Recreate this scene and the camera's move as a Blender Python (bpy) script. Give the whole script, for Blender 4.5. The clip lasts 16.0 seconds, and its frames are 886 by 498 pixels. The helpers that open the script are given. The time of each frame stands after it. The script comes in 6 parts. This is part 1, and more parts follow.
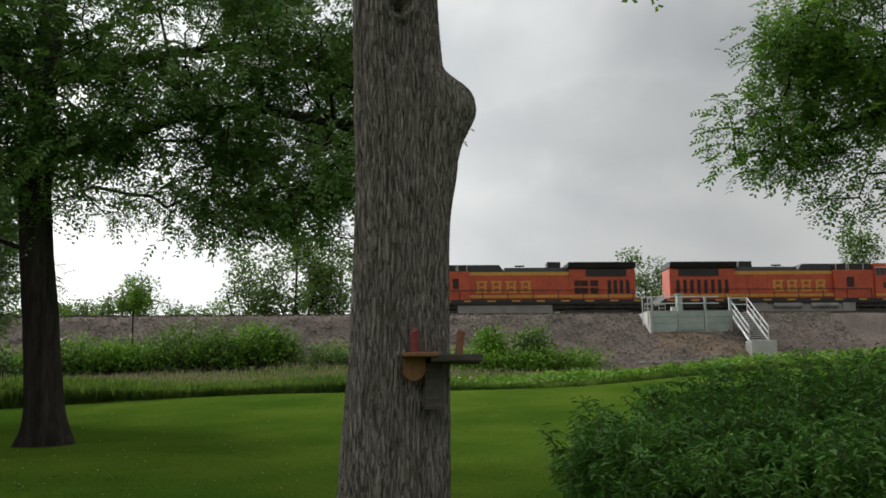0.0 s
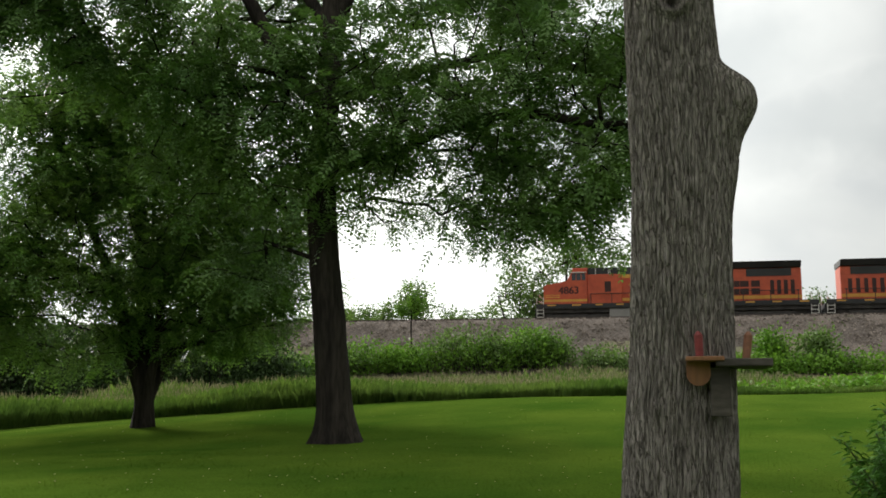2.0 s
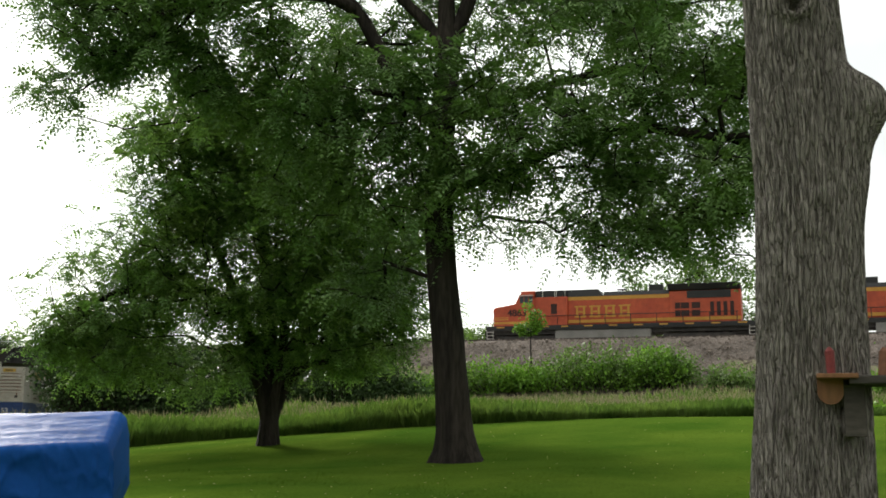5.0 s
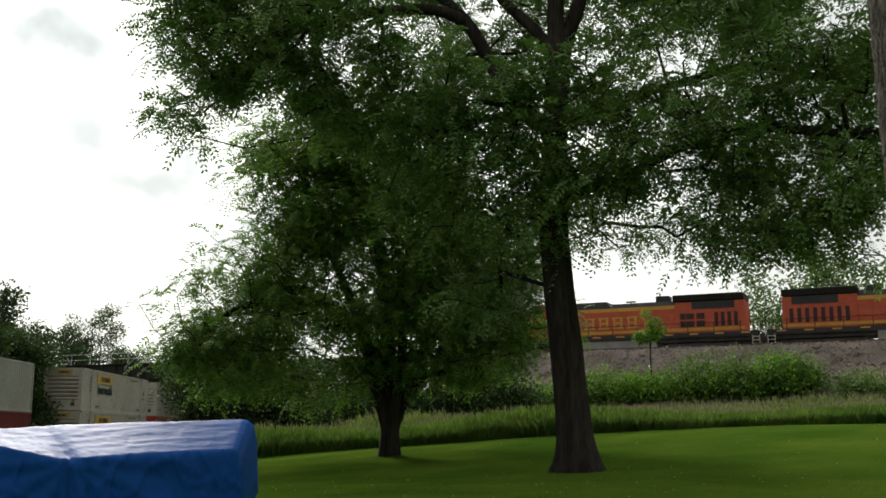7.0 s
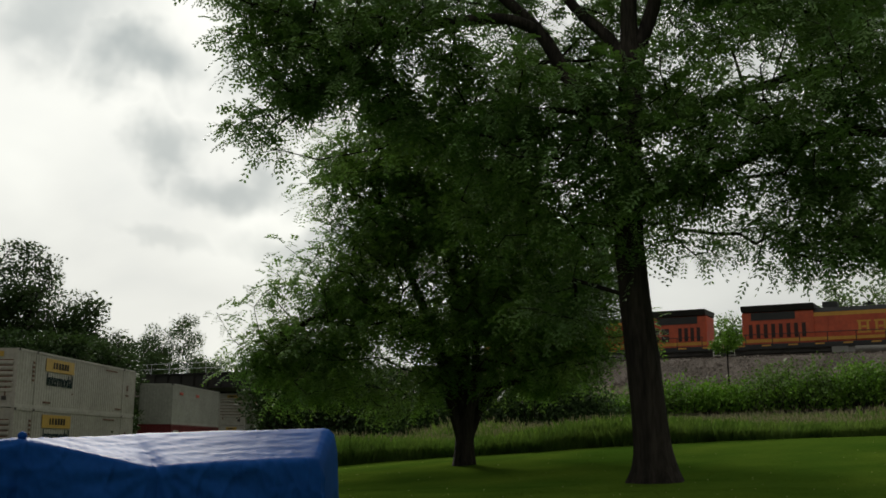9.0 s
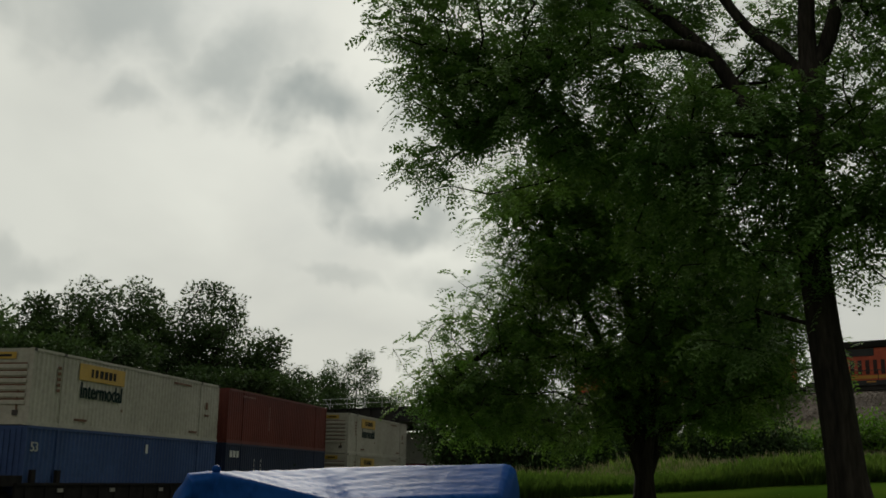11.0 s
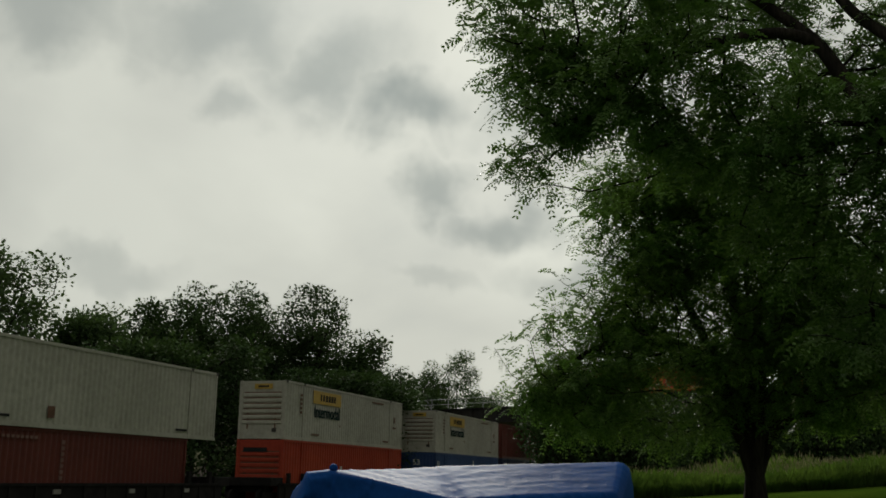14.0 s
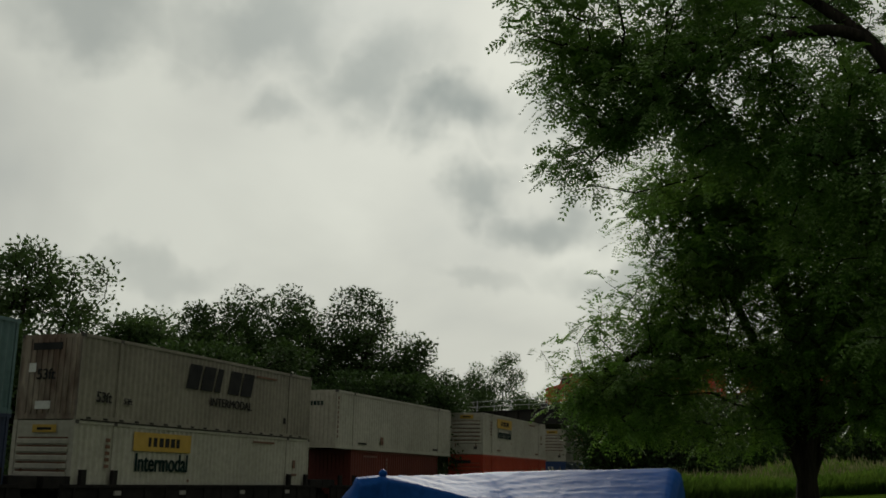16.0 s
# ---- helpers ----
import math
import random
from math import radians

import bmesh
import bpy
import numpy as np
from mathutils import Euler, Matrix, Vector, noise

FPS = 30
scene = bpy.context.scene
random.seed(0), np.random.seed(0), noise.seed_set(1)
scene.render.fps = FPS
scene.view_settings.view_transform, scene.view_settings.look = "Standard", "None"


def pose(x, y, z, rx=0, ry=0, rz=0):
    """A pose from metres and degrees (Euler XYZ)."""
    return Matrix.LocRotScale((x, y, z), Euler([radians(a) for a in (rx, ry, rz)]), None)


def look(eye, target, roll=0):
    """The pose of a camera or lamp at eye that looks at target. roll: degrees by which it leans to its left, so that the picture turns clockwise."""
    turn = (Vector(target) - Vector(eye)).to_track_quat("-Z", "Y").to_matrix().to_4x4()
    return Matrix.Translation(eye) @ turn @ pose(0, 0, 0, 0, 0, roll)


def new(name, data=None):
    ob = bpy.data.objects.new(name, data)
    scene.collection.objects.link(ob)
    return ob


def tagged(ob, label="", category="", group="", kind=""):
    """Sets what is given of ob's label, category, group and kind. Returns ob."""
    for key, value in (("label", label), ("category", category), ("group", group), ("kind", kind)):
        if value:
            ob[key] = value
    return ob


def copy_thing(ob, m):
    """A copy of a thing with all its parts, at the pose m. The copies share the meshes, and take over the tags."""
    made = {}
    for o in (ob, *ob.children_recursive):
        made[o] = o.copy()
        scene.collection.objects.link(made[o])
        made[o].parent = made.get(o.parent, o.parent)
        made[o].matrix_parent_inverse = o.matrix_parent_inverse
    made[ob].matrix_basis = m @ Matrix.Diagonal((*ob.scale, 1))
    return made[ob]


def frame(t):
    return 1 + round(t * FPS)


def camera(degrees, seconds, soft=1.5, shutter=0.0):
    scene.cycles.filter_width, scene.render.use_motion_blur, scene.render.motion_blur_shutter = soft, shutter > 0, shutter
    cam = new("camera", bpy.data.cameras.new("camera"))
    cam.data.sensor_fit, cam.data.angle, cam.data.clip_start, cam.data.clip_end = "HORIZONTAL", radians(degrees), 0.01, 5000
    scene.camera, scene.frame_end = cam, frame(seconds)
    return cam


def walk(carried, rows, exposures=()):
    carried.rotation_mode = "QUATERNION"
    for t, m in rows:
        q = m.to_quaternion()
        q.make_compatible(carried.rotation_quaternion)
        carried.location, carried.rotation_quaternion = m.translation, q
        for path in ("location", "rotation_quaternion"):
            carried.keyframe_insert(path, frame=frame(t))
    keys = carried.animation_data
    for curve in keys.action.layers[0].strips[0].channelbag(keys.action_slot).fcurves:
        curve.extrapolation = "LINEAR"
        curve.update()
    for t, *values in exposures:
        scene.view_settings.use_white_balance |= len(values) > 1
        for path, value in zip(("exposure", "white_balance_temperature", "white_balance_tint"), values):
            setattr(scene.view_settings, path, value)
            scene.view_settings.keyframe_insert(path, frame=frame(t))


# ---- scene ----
YAWS = ((0.0, 0.130, -0.058, 1.626, 0.267, 8.517, -0.617),
        (0.5, 0.113, -0.030, 1.631, 6.090, 8.609, -0.243),
        (1.0, 0.095, -0.012, 1.633, 9.890, 8.454, 0.083),
        (1.5, 0.079, -0.011, 1.635, 12.523, 8.526, 0.176),
        (2.0, 0.069, -0.019, 1.637, 15.289, 8.717, 0.171),
        (2.5, 0.062, -0.024, 1.635, 17.178, 8.587, 0.379),
        (3.0, 0.055, -0.018, 1.631, 18.238, 8.383, 0.435),
        (5.5, 0.072, 0.058, 1.622, 23.561, 10.240, 0.296),
        (6.0, 0.061, 0.058, 1.596, 25.471, 10.479, 0.033),
        (6.5, 0.050, 0.055, 1.581, 27.037, 10.355, 0.005),
        (7.0, 0.051, 0.048, 1.579, 28.429, 10.352, 0.124),
        (7.5, 0.047, 0.045, 1.584, 29.582, 10.111, 0.316),
        (8.0, 0.025, 0.041, 1.592, 31.001, 9.993, 0.412),
        (8.5, 0.008, 0.029, 1.591, 31.608, 9.970, 0.440),
        (9.0, 0.004, 0.018, 1.581, 32.467, 10.836, 0.415),
        (9.5, -0.003, 0.048, 1.570, 34.714, 13.252, 0.544),
        (10.0, -0.030, 0.050, 1.580, 37.736, 13.350, 0.993),
        (12.5, -0.163, 0.021, 1.593, 45.497, 12.450, 0.655),
        (13.0, -0.130, 0.005, 1.564, 46.299, 12.583, 0.939),
        (13.5, -0.131, -0.020, 1.554, 46.852, 12.541, 0.847),
        (14.0, -0.148, -0.046, 1.572, 47.594, 12.518, 0.926),
        (14.5, -0.148, -0.058, 1.596, 48.180, 12.473, 0.848),
        (15.0, -0.145, -0.051, 1.603, 48.854, 12.522, 0.987),
        (15.5, -0.158, -0.048, 1.605, 49.483, 12.519, 1.010),
        (16.0, -0.178, -0.057, 1.607, 50.127, 12.557, 1.083),)


def eye_pose(x, y, z, yaw, pitch, roll):
    return pose(x, y, z, 90 + pitch, 0, yaw) @ pose(0, 0, 0, 0, 0, roll)


cam = camera(46.55, 16.0, soft=1.7)
walk(cam, [(t, eye_pose(x, y, z, a, p, r)) for t, x, y, z, a, p, r in YAWS],
     exposures=[(0.0, -0.2, 6300, 13), (3.0, 0.36, 6450, 10), (5.5, 0.42, 6450, 10), (7.0, -0.22, 6500, 10), (8.5, -0.68, 6500, 10), (9.5, -1.05, 6550, 9), (10.2, -1.22, 6600, 8), (12.5, -1.28, 6700, 5), (16.0, -1.36, 6700, 5)])

# ---- light: high overcast, the sun behind thin cloud ----
SUN_AZ, SUN_EL = radians(47), radians(27)
sun_dir = Vector((-math.sin(SUN_AZ) * math.cos(SUN_EL), math.cos(SUN_AZ) * math.cos(SUN_EL), math.sin(SUN_EL)))


PUFFS = ((70.6, 23.6, 4.5, 2.2, 0.55), (61.1, 24.2, 5.5, 2.2, 0.55), (54.6, 22.2, 4.2, 2.4, 0.65), (49.9, 19.8, 3.4, 1.9, 0.9), (48.2, 15.6, 1.9, 1.6, 0.7), (43.8, 14.6, 3.4, 1.3, 0.7),
         (40.6, 11.2, 3.4, 1.3, 0.55), (60.0, 19.4, 1.7, 1.3, 0.4), (66.0, 10.5, 4.0, 1.0, 0.35), (48.5, 10.6, 3.0, 0.7, 0.3), (44.0, 20.0, 2.0, 1.5, 0.5), (36.0, 20.0, 3.0, 2.0, 0.3),
         (2.0, 19.0, 9.0, 3.5, 0.42), (-8.0, 14.5, 9.0, 2.6, 0.30), (-17.0, 19.0, 8.0, 3.0, 0.38), (10.0, 16.0, 7.0, 3.0, 0.35), (-4.0, 9.8, 6.0, 1.5, 0.12), (-14.0, 9.5, 5.0, 1.5, 0.15), (20.0, 20.0, 7.0, 3.0, 0.3), (85.0, 20.0, 8.0, 3.0, 0.5))


def make_world():
    w = bpy.data.worlds.new("overcast_sky")
    scene.world = w
    w.use_nodes = True
    nt = w.node_tree
    nt.nodes.clear()
    N, L = nt.nodes.new, nt.links.new
    geo = N("ShaderNodeTexCoord")
    sep = N("ShaderNodeSeparateXYZ")
    L(geo.outputs["Generated"], sep.inputs[0])
    zc = N("ShaderNodeMath"); zc.operation = "MAXIMUM"; zc.inputs[1].default_value = 0.0
    L(sep.outputs["Z"], zc.inputs[0])
    za = N("ShaderNodeMath"); za.operation = "ADD"; za.inputs[1].default_value = 0.55
    L(zc.outputs[0], za.inputs[0])
    dv = N("ShaderNodeVectorMath"); dv.operation = "DIVIDE"
    L(geo.outputs["Generated"], dv.inputs[0])
    cz = N("ShaderNodeCombineXYZ")
    for i in range(3):
        L(za.outputs[0], cz.inputs[i])
    L(cz.outputs[0], dv.inputs[1])
    n1 = N("ShaderNodeTexNoise"); n1.inputs["Scale"].default_value = 2.6; n1.inputs["Detail"].default_value = 5; n1.inputs["Roughness"].default_value = 0.45; n1.inputs["Distortion"].default_value = 0.3
    L(dv.outputs[0], n1.inputs["Vector"])
    r1 = N("ShaderNodeValToRGB")
    r1.color_ramp.elements[0].position, r1.color_ramp.elements[0].color = 0.26, (0.52, 0.545, 0.54, 1)
    mid = r1.color_ramp.elements.new(0.46)
    mid.color = (0.70, 0.71, 0.67, 1)
    r1.color_ramp.elements[2].position, r1.color_ramp.elements[2].color = 0.62, (0.82, 0.83, 0.775, 1)
    L(n1.outputs["Fac"], r1.inputs[0])
    # darker puffs under the high cloud: bearing, elevation, half width, half height in degrees, depth
    n3 = N("ShaderNodeTexNoise"); n3.inputs["Scale"].default_value = 9.0; n3.inputs["Detail"].default_value = 4; n3.inputs["Roughness"].default_value = 0.55
    L(geo.outputs["Generated"], n3.inputs["Vector"])
    wb = N("ShaderNodeVectorMath"); wb.operation = "MULTIPLY_ADD"; wb.inputs[1].default_value = (0.14, 0.14, 0.14)
    sh = N("ShaderNodeVectorMath"); sh.operation = "SUBTRACT"; sh.inputs[1].default_value = (0.07, 0.07, 0.07)
    L(n3.outputs["Color"], wb.inputs[0]); L(geo.outputs["Generated"], wb.inputs[2]); L(wb.outputs[0], sh.inputs[0])
    dark = None
    for az, el, w, h, k in PUFFS:
        a, e = radians(az), radians(el)
        df = N("ShaderNodeVectorMath"); df.operation = "SUBTRACT"; df.inputs[1].default_value = (-math.sin(a) * math.cos(e), math.cos(a) * math.cos(e), math.sin(e))
        L(sh.outputs[0], df.inputs[0])
        ml = N("ShaderNodeVectorMath"); ml.operation = "MULTIPLY"; ml.inputs[1].default_value = (1 / radians(w), 1 / radians(w), 1 / radians(h))
        L(df.outputs[0], ml.inputs[0])
        ln = N("ShaderNodeVectorMath"); ln.operation = "LENGTH"
        L(ml.outputs[0], ln.inputs[0])
        mr = N("ShaderNodeMapRange"); mr.interpolation_type = "SMOOTHSTEP"
        mr.inputs["From Min"].default_value = 0.2; mr.inputs["From Max"].default_value = 1.5; mr.inputs["To Min"].default_value = k; mr.inputs["To Max"].default_value = 0.0
        L(ln.outputs["Value"], mr.inputs[0])
        if dark is None:
            dark = mr.outputs[0]
        else:
            mxx = N("ShaderNodeMath"); mxx.operation = "MAXIMUM"
            L(dark, mxx.inputs[0]); L(mr.outputs[0], mxx.inputs[1])
            dark = mxx.outputs[0]
    pf = N("ShaderNodeMix"); pf.data_type = "RGBA"
    pf.inputs["B"].default_value = (0.27, 0.31, 0.315, 1)
    L(dark, pf.inputs["Factor"]); L(r1.outputs[0], pf.inputs["A"])
    # pale band towards the horizon
    hz = N("ShaderNodeMapRange"); hz.inputs["From Min"].default_value = 0.02; hz.inputs["From Max"].default_value = 0.2; hz.inputs["To Min"].default_value = 0.75; hz.inputs["To Max"].default_value = 0.0
    L(sep.outputs["Z"], hz.inputs[0])
    mx = N("ShaderNodeMix"); mx.data_type = "RGBA"
    mx.inputs["B"].default_value = (0.80, 0.81, 0.765, 1)
    L(hz.outputs[0], mx.inputs["Factor"]); L(pf.outputs["Result"], mx.inputs["A"])
    # brighter cloud round the hidden sun
    dot = N("ShaderNodeVectorMath"); dot.operation = "DOT_PRODUCT"; dot.inputs[1].default_value = sun_dir
    L(geo.outputs["Generated"], dot.inputs[0])
    gl = N("ShaderNodeMapRange"); gl.interpolation_type = "SMOOTHSTEP"
    gl.inputs["From Min"].default_value = 0.45; gl.inputs["From Max"].default_value = 1.0; gl.inputs["To Min"].default_value = 0.84; gl.inputs["To Max"].default_value = 2.2
    L(dot.outputs["Value"], gl.inputs[0])
    # an overcast sky is brightest overhead
    ze = N("ShaderNodeMapRange"); ze.interpolation_type = "SMOOTHSTEP"
    ze.inputs["From Min"].default_value = 0.42; ze.inputs["From Max"].default_value = 0.90; ze.inputs["To Min"].default_value = 1.0; ze.inputs["To Max"].default_value = 1.9
    L(sep.outputs["Z"], ze.inputs[0])
    gn = N("ShaderNodeMapRange"); gn.interpolation_type = "SMOOTHSTEP"
    gn.inputs["From Min"].default_value = 0.94; gn.inputs["From Max"].default_value = 1.0; gn.inputs["To Min"].default_value = 1.0; gn.inputs["To Max"].default_value = 1.25
    L(dot.outputs["Value"], gn.inputs[0])
    gg = N("ShaderNodeMath"); gg.operation = "MULTIPLY"
    L(gl.outputs[0], gg.inputs[0]); L(gn.outputs[0], gg.inputs[1])
    gz = N("ShaderNodeMath"); gz.operation = "MULTIPLY"
    L(gg.outputs[0], gz.inputs[0]); L(ze.outputs[0], gz.inputs[1])
    sc = N("ShaderNodeVectorMath"); sc.operation = "SCALE"
    L(mx.outputs["Result"], sc.inputs[0]); L(gz.outputs[0], sc.inputs["Scale"])
    sky = N("ShaderNodeTexSky"); sky.sky_type = "NISHITA"; sky.sun_disc = False
    sky.sun_elevation, sky.sun_rotation = SUN_EL, -SUN_AZ
    bg1 = N("ShaderNodeBackground"); bg1.inputs["Strength"].default_value = 1.0
    bg2 = N("ShaderNodeBackground"); bg2.inputs["Strength"].default_value = 0.05
    L(sc.outputs[0], bg1.inputs[0]); L(sky.outputs[0], bg2.inputs[0])
    ad = N("ShaderNodeMixShader"); ad.inputs[0].default_value = 0.12
    L(bg1.outputs[0], ad.inputs[1]); L(bg2.outputs[0], ad.inputs[2])
    out = N("ShaderNodeOutputWorld")
    L(ad.outputs[0], out.inputs[0])


make_world()
sun = new("sun", bpy.data.lights.new("sun", "SUN"))
sun.data.energy, sun.data.angle, sun.data.color = 3.6, radians(12), (1.0, 0.95, 0.87)
sun.matrix_basis = look((0, 0, 0), -sun_dir)


# ---- materials ----
MATS = {}


def material(name, c1, c2, scale=4.0, rough=0.7, metal=0.0, bump=0.3, bump_scale=40.0, fine=0.25, island=0.0, stretch=(1, 1, 1), obj_random=0.0, translucent=0.0, spec=0.5, dist=0.02):
    """Two colours mixed by a broad noise and varied by a fine one, with a bump."""
    m = bpy.data.materials.new(name)
    m.use_nodes = True
    nt = m.node_tree
    N, L = nt.nodes.new, nt.links.new
    b = nt.nodes["Principled BSDF"]
    b.inputs["Roughness"].default_value, b.inputs["Metallic"].default_value = rough, metal
    b.inputs["Specular IOR Level"].default_value = spec
    tc = N("ShaderNodeTexCoord")
    mp = N("ShaderNodeMapping"); mp.inputs["Scale"].default_value = stretch
    L(tc.outputs["Object"], mp.inputs[0])
    n1 = N("ShaderNodeTexNoise"); n1.inputs["Scale"].default_value = scale; n1.inputs["Detail"].default_value = 5
    n2 = N("ShaderNodeTexNoise"); n2.inputs["Scale"].default_value = bump_scale; n2.inputs["Detail"].default_value = 4
    L(mp.outputs[0], n1.inputs["Vector"]); L(mp.outputs[0], n2.inputs["Vector"])
    rp = N("ShaderNodeMapRange"); rp.inputs["From Min"].default_value = 0.35; rp.inputs["From Max"].default_value = 0.65
    L(n1.outputs["Fac"], rp.inputs[0])
    mx = N("ShaderNodeMix"); mx.data_type = "RGBA"
    mx.inputs["A"].default_value, mx.inputs["B"].default_value = (*c1, 1), (*c2, 1)
    L(rp.outputs[0], mx.inputs["Factor"])
    hs = N("ShaderNodeHueSaturation")
    vr = N("ShaderNodeMapRange"); vr.inputs["To Min"].default_value = 1 - fine; vr.inputs["To Max"].default_value = 1 + fine
    vr.inputs["From Min"].default_value = 0.3; vr.inputs["From Max"].default_value = 0.7
    L(n2.outputs["Fac"], vr.inputs[0])
    val = vr.outputs[0]
    if island or obj_random:
        g = N("ShaderNodeNewGeometry" if island else "ShaderNodeObjectInfo")
        k = island or obj_random
        ir = N("ShaderNodeMapRange"); ir.inputs["To Min"].default_value = 1 - k; ir.inputs["To Max"].default_value = 1 + k
        L(g.outputs["Random Per Island" if island else "Random"], ir.inputs[0])
        mu = N("ShaderNodeMath"); mu.operation = "MULTIPLY"
        L(val, mu.inputs[0]); L(ir.outputs[0], mu.inputs[1])
        val = mu.outputs[0]
    L(val, hs.inputs["Value"]); L(mx.outputs["Result"], hs.inputs["Color"])
    L(hs.outputs[0], b.inputs["Base Color"])
    if bump:
        bp = N("ShaderNodeBump"); bp.inputs["Strength"].default_value = bump; bp.inputs["Distance"].default_value = dist
        L(n2.outputs["Fac"], bp.inputs["Height"]); L(bp.outputs[0], b.inputs["Normal"])
    if translucent:
        tr = N("ShaderNodeBsdfTranslucent")
        tint = N("ShaderNodeMix"); tint.data_type = "RGBA"; tint.blend_type = "MULTIPLY"; tint.inputs["Factor"].default_value = 1
        tint.inputs["B"].default_value = (1.0, 1.1, 0.6, 1)
        L(hs.outputs[0], tint.inputs["A"]); L(tint.outputs["Result"], tr.inputs[0])
        ms = N("ShaderNodeMixShader"); ms.inputs[0].default_value = translucent
        L(b.outputs[0], ms.inputs[1]); L(tr.outputs[0], ms.inputs[2])
        L(ms.outputs[0], nt.nodes["Material Output"].inputs[0])
    MATS[name] = m
    return m


M_LAWN = material("mown_lawn", (0.038, 0.080, 0.009), (0.071, 0.115, 0.014), 0.35, 0.9, bump=0.5, bump_scale=30, fine=0.3, spec=0.0)
M_GRASS = material("tall_grass_blades", (0.09, 0.16, 0.036), (0.15, 0.215, 0.058), 0.5, 0.9, bump=0, bump_scale=3, island=0.18, translucent=0.35, spec=0.05)
M_SEED = material("grass_seed_heads", (0.29, 0.26, 0.15), (0.38, 0.33, 0.21), 0.5, 0.9, bump=0, island=0.25, spec=0.1)
M_BALLAST = material("ballast_stone", (0.105, 0.086, 0.073), (0.16, 0.13, 0.11), 0.4, 0.9, bump=1.0, bump_scale=9, fine=0.5, spec=0.2, dist=0.08)
M_LEAF_A = material("walnut_leaf", (0.105, 0.19, 0.06), (0.165, 0.265, 0.082), 0.6, 0.5, bump=0, bump_scale=5, island=0.3, translucent=0.22, spec=0.2)
M_LEAF_B = material("ash_leaf", (0.120, 0.222, 0.058), (0.20, 0.31, 0.08), 0.6, 0.5, bump=0, bump_scale=5, island=0.4, translucent=0.33, spec=0.2)
M_LEAF_C = material("bush_leaf", (0.10, 0.21, 0.03), (0.17, 0.30, 0.045), 0.8, 0.55, bump=0, bump_scale=5, island=0.35, translucent=0.3, spec=0.1)
M_LEAF_D = material("far_leaf", (0.055, 0.095, 0.038), (0.085, 0.13, 0.055), 0.2, 0.7, bump=0, bump_scale=3, island=0.35, translucent=0.3, spec=0.05)
M_LEAF_F = material("pale_far_leaf", (0.10, 0.17, 0.05), (0.15, 0.23, 0.07), 0.2, 0.6, bump=0, bump_scale=3, island=0.35, translucent=0.3, spec=0.2)
# far_leaf again, toned darker: shade put into the leaf colour
M_LEAF_E = material("shade_toned_leaf", (0.04, 0.07, 0.028), (0.065, 0.105, 0.04), 0.2, 0.6, bump=0, bump_scale=3, island=0.35, translucent=0.2, spec=0.04)
M_BARK_DK = material("dark_bark", (0.019, 0.016, 0.014), (0.042, 0.035, 0.029), 3, 0.95, bump=1.0, bump_scale=14, fine=0.4, stretch=(1, 1, 0.15), spec=0.1, dist=0.05)


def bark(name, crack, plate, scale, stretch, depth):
    """Plates of bark parted by upright cracks, coloured darker as well as sunk by a bump."""
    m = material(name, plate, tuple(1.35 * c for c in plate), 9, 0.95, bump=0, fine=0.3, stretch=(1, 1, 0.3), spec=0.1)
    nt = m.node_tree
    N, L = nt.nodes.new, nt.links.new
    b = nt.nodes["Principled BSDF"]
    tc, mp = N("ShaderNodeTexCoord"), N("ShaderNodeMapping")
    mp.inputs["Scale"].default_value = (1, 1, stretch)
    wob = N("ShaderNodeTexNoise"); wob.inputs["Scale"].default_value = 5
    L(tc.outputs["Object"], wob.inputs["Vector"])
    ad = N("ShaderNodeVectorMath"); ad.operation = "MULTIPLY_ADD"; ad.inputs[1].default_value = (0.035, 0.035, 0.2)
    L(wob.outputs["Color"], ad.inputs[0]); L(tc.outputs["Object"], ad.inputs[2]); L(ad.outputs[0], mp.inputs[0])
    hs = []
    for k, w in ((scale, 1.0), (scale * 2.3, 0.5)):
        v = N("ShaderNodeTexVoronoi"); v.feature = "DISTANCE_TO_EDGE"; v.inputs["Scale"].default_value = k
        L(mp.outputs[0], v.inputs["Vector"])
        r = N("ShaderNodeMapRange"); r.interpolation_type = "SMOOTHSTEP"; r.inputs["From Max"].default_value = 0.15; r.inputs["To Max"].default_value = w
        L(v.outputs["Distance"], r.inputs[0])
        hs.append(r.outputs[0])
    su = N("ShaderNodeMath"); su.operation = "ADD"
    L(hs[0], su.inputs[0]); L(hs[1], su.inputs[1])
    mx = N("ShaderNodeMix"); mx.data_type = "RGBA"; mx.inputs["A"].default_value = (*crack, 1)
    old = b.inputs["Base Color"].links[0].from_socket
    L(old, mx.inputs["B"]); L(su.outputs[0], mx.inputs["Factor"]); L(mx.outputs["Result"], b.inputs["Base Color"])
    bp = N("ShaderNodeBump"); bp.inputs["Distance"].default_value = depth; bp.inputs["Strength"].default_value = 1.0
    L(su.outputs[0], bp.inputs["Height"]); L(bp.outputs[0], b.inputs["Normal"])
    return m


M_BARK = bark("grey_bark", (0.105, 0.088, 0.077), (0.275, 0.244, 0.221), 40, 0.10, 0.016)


# ---- geometry helpers ----
def mesh_object(name, verts, faces, mat, parent=None, smooth=False):
    me = bpy.data.meshes.new(name)
    me.from_pydata([tuple(v) for v in verts], [], [tuple(f) for f in faces])
    me.materials.append(mat)
    if smooth:
        me.shade_smooth()
    ob = new(name, me)
    ob.parent = parent
    return ob


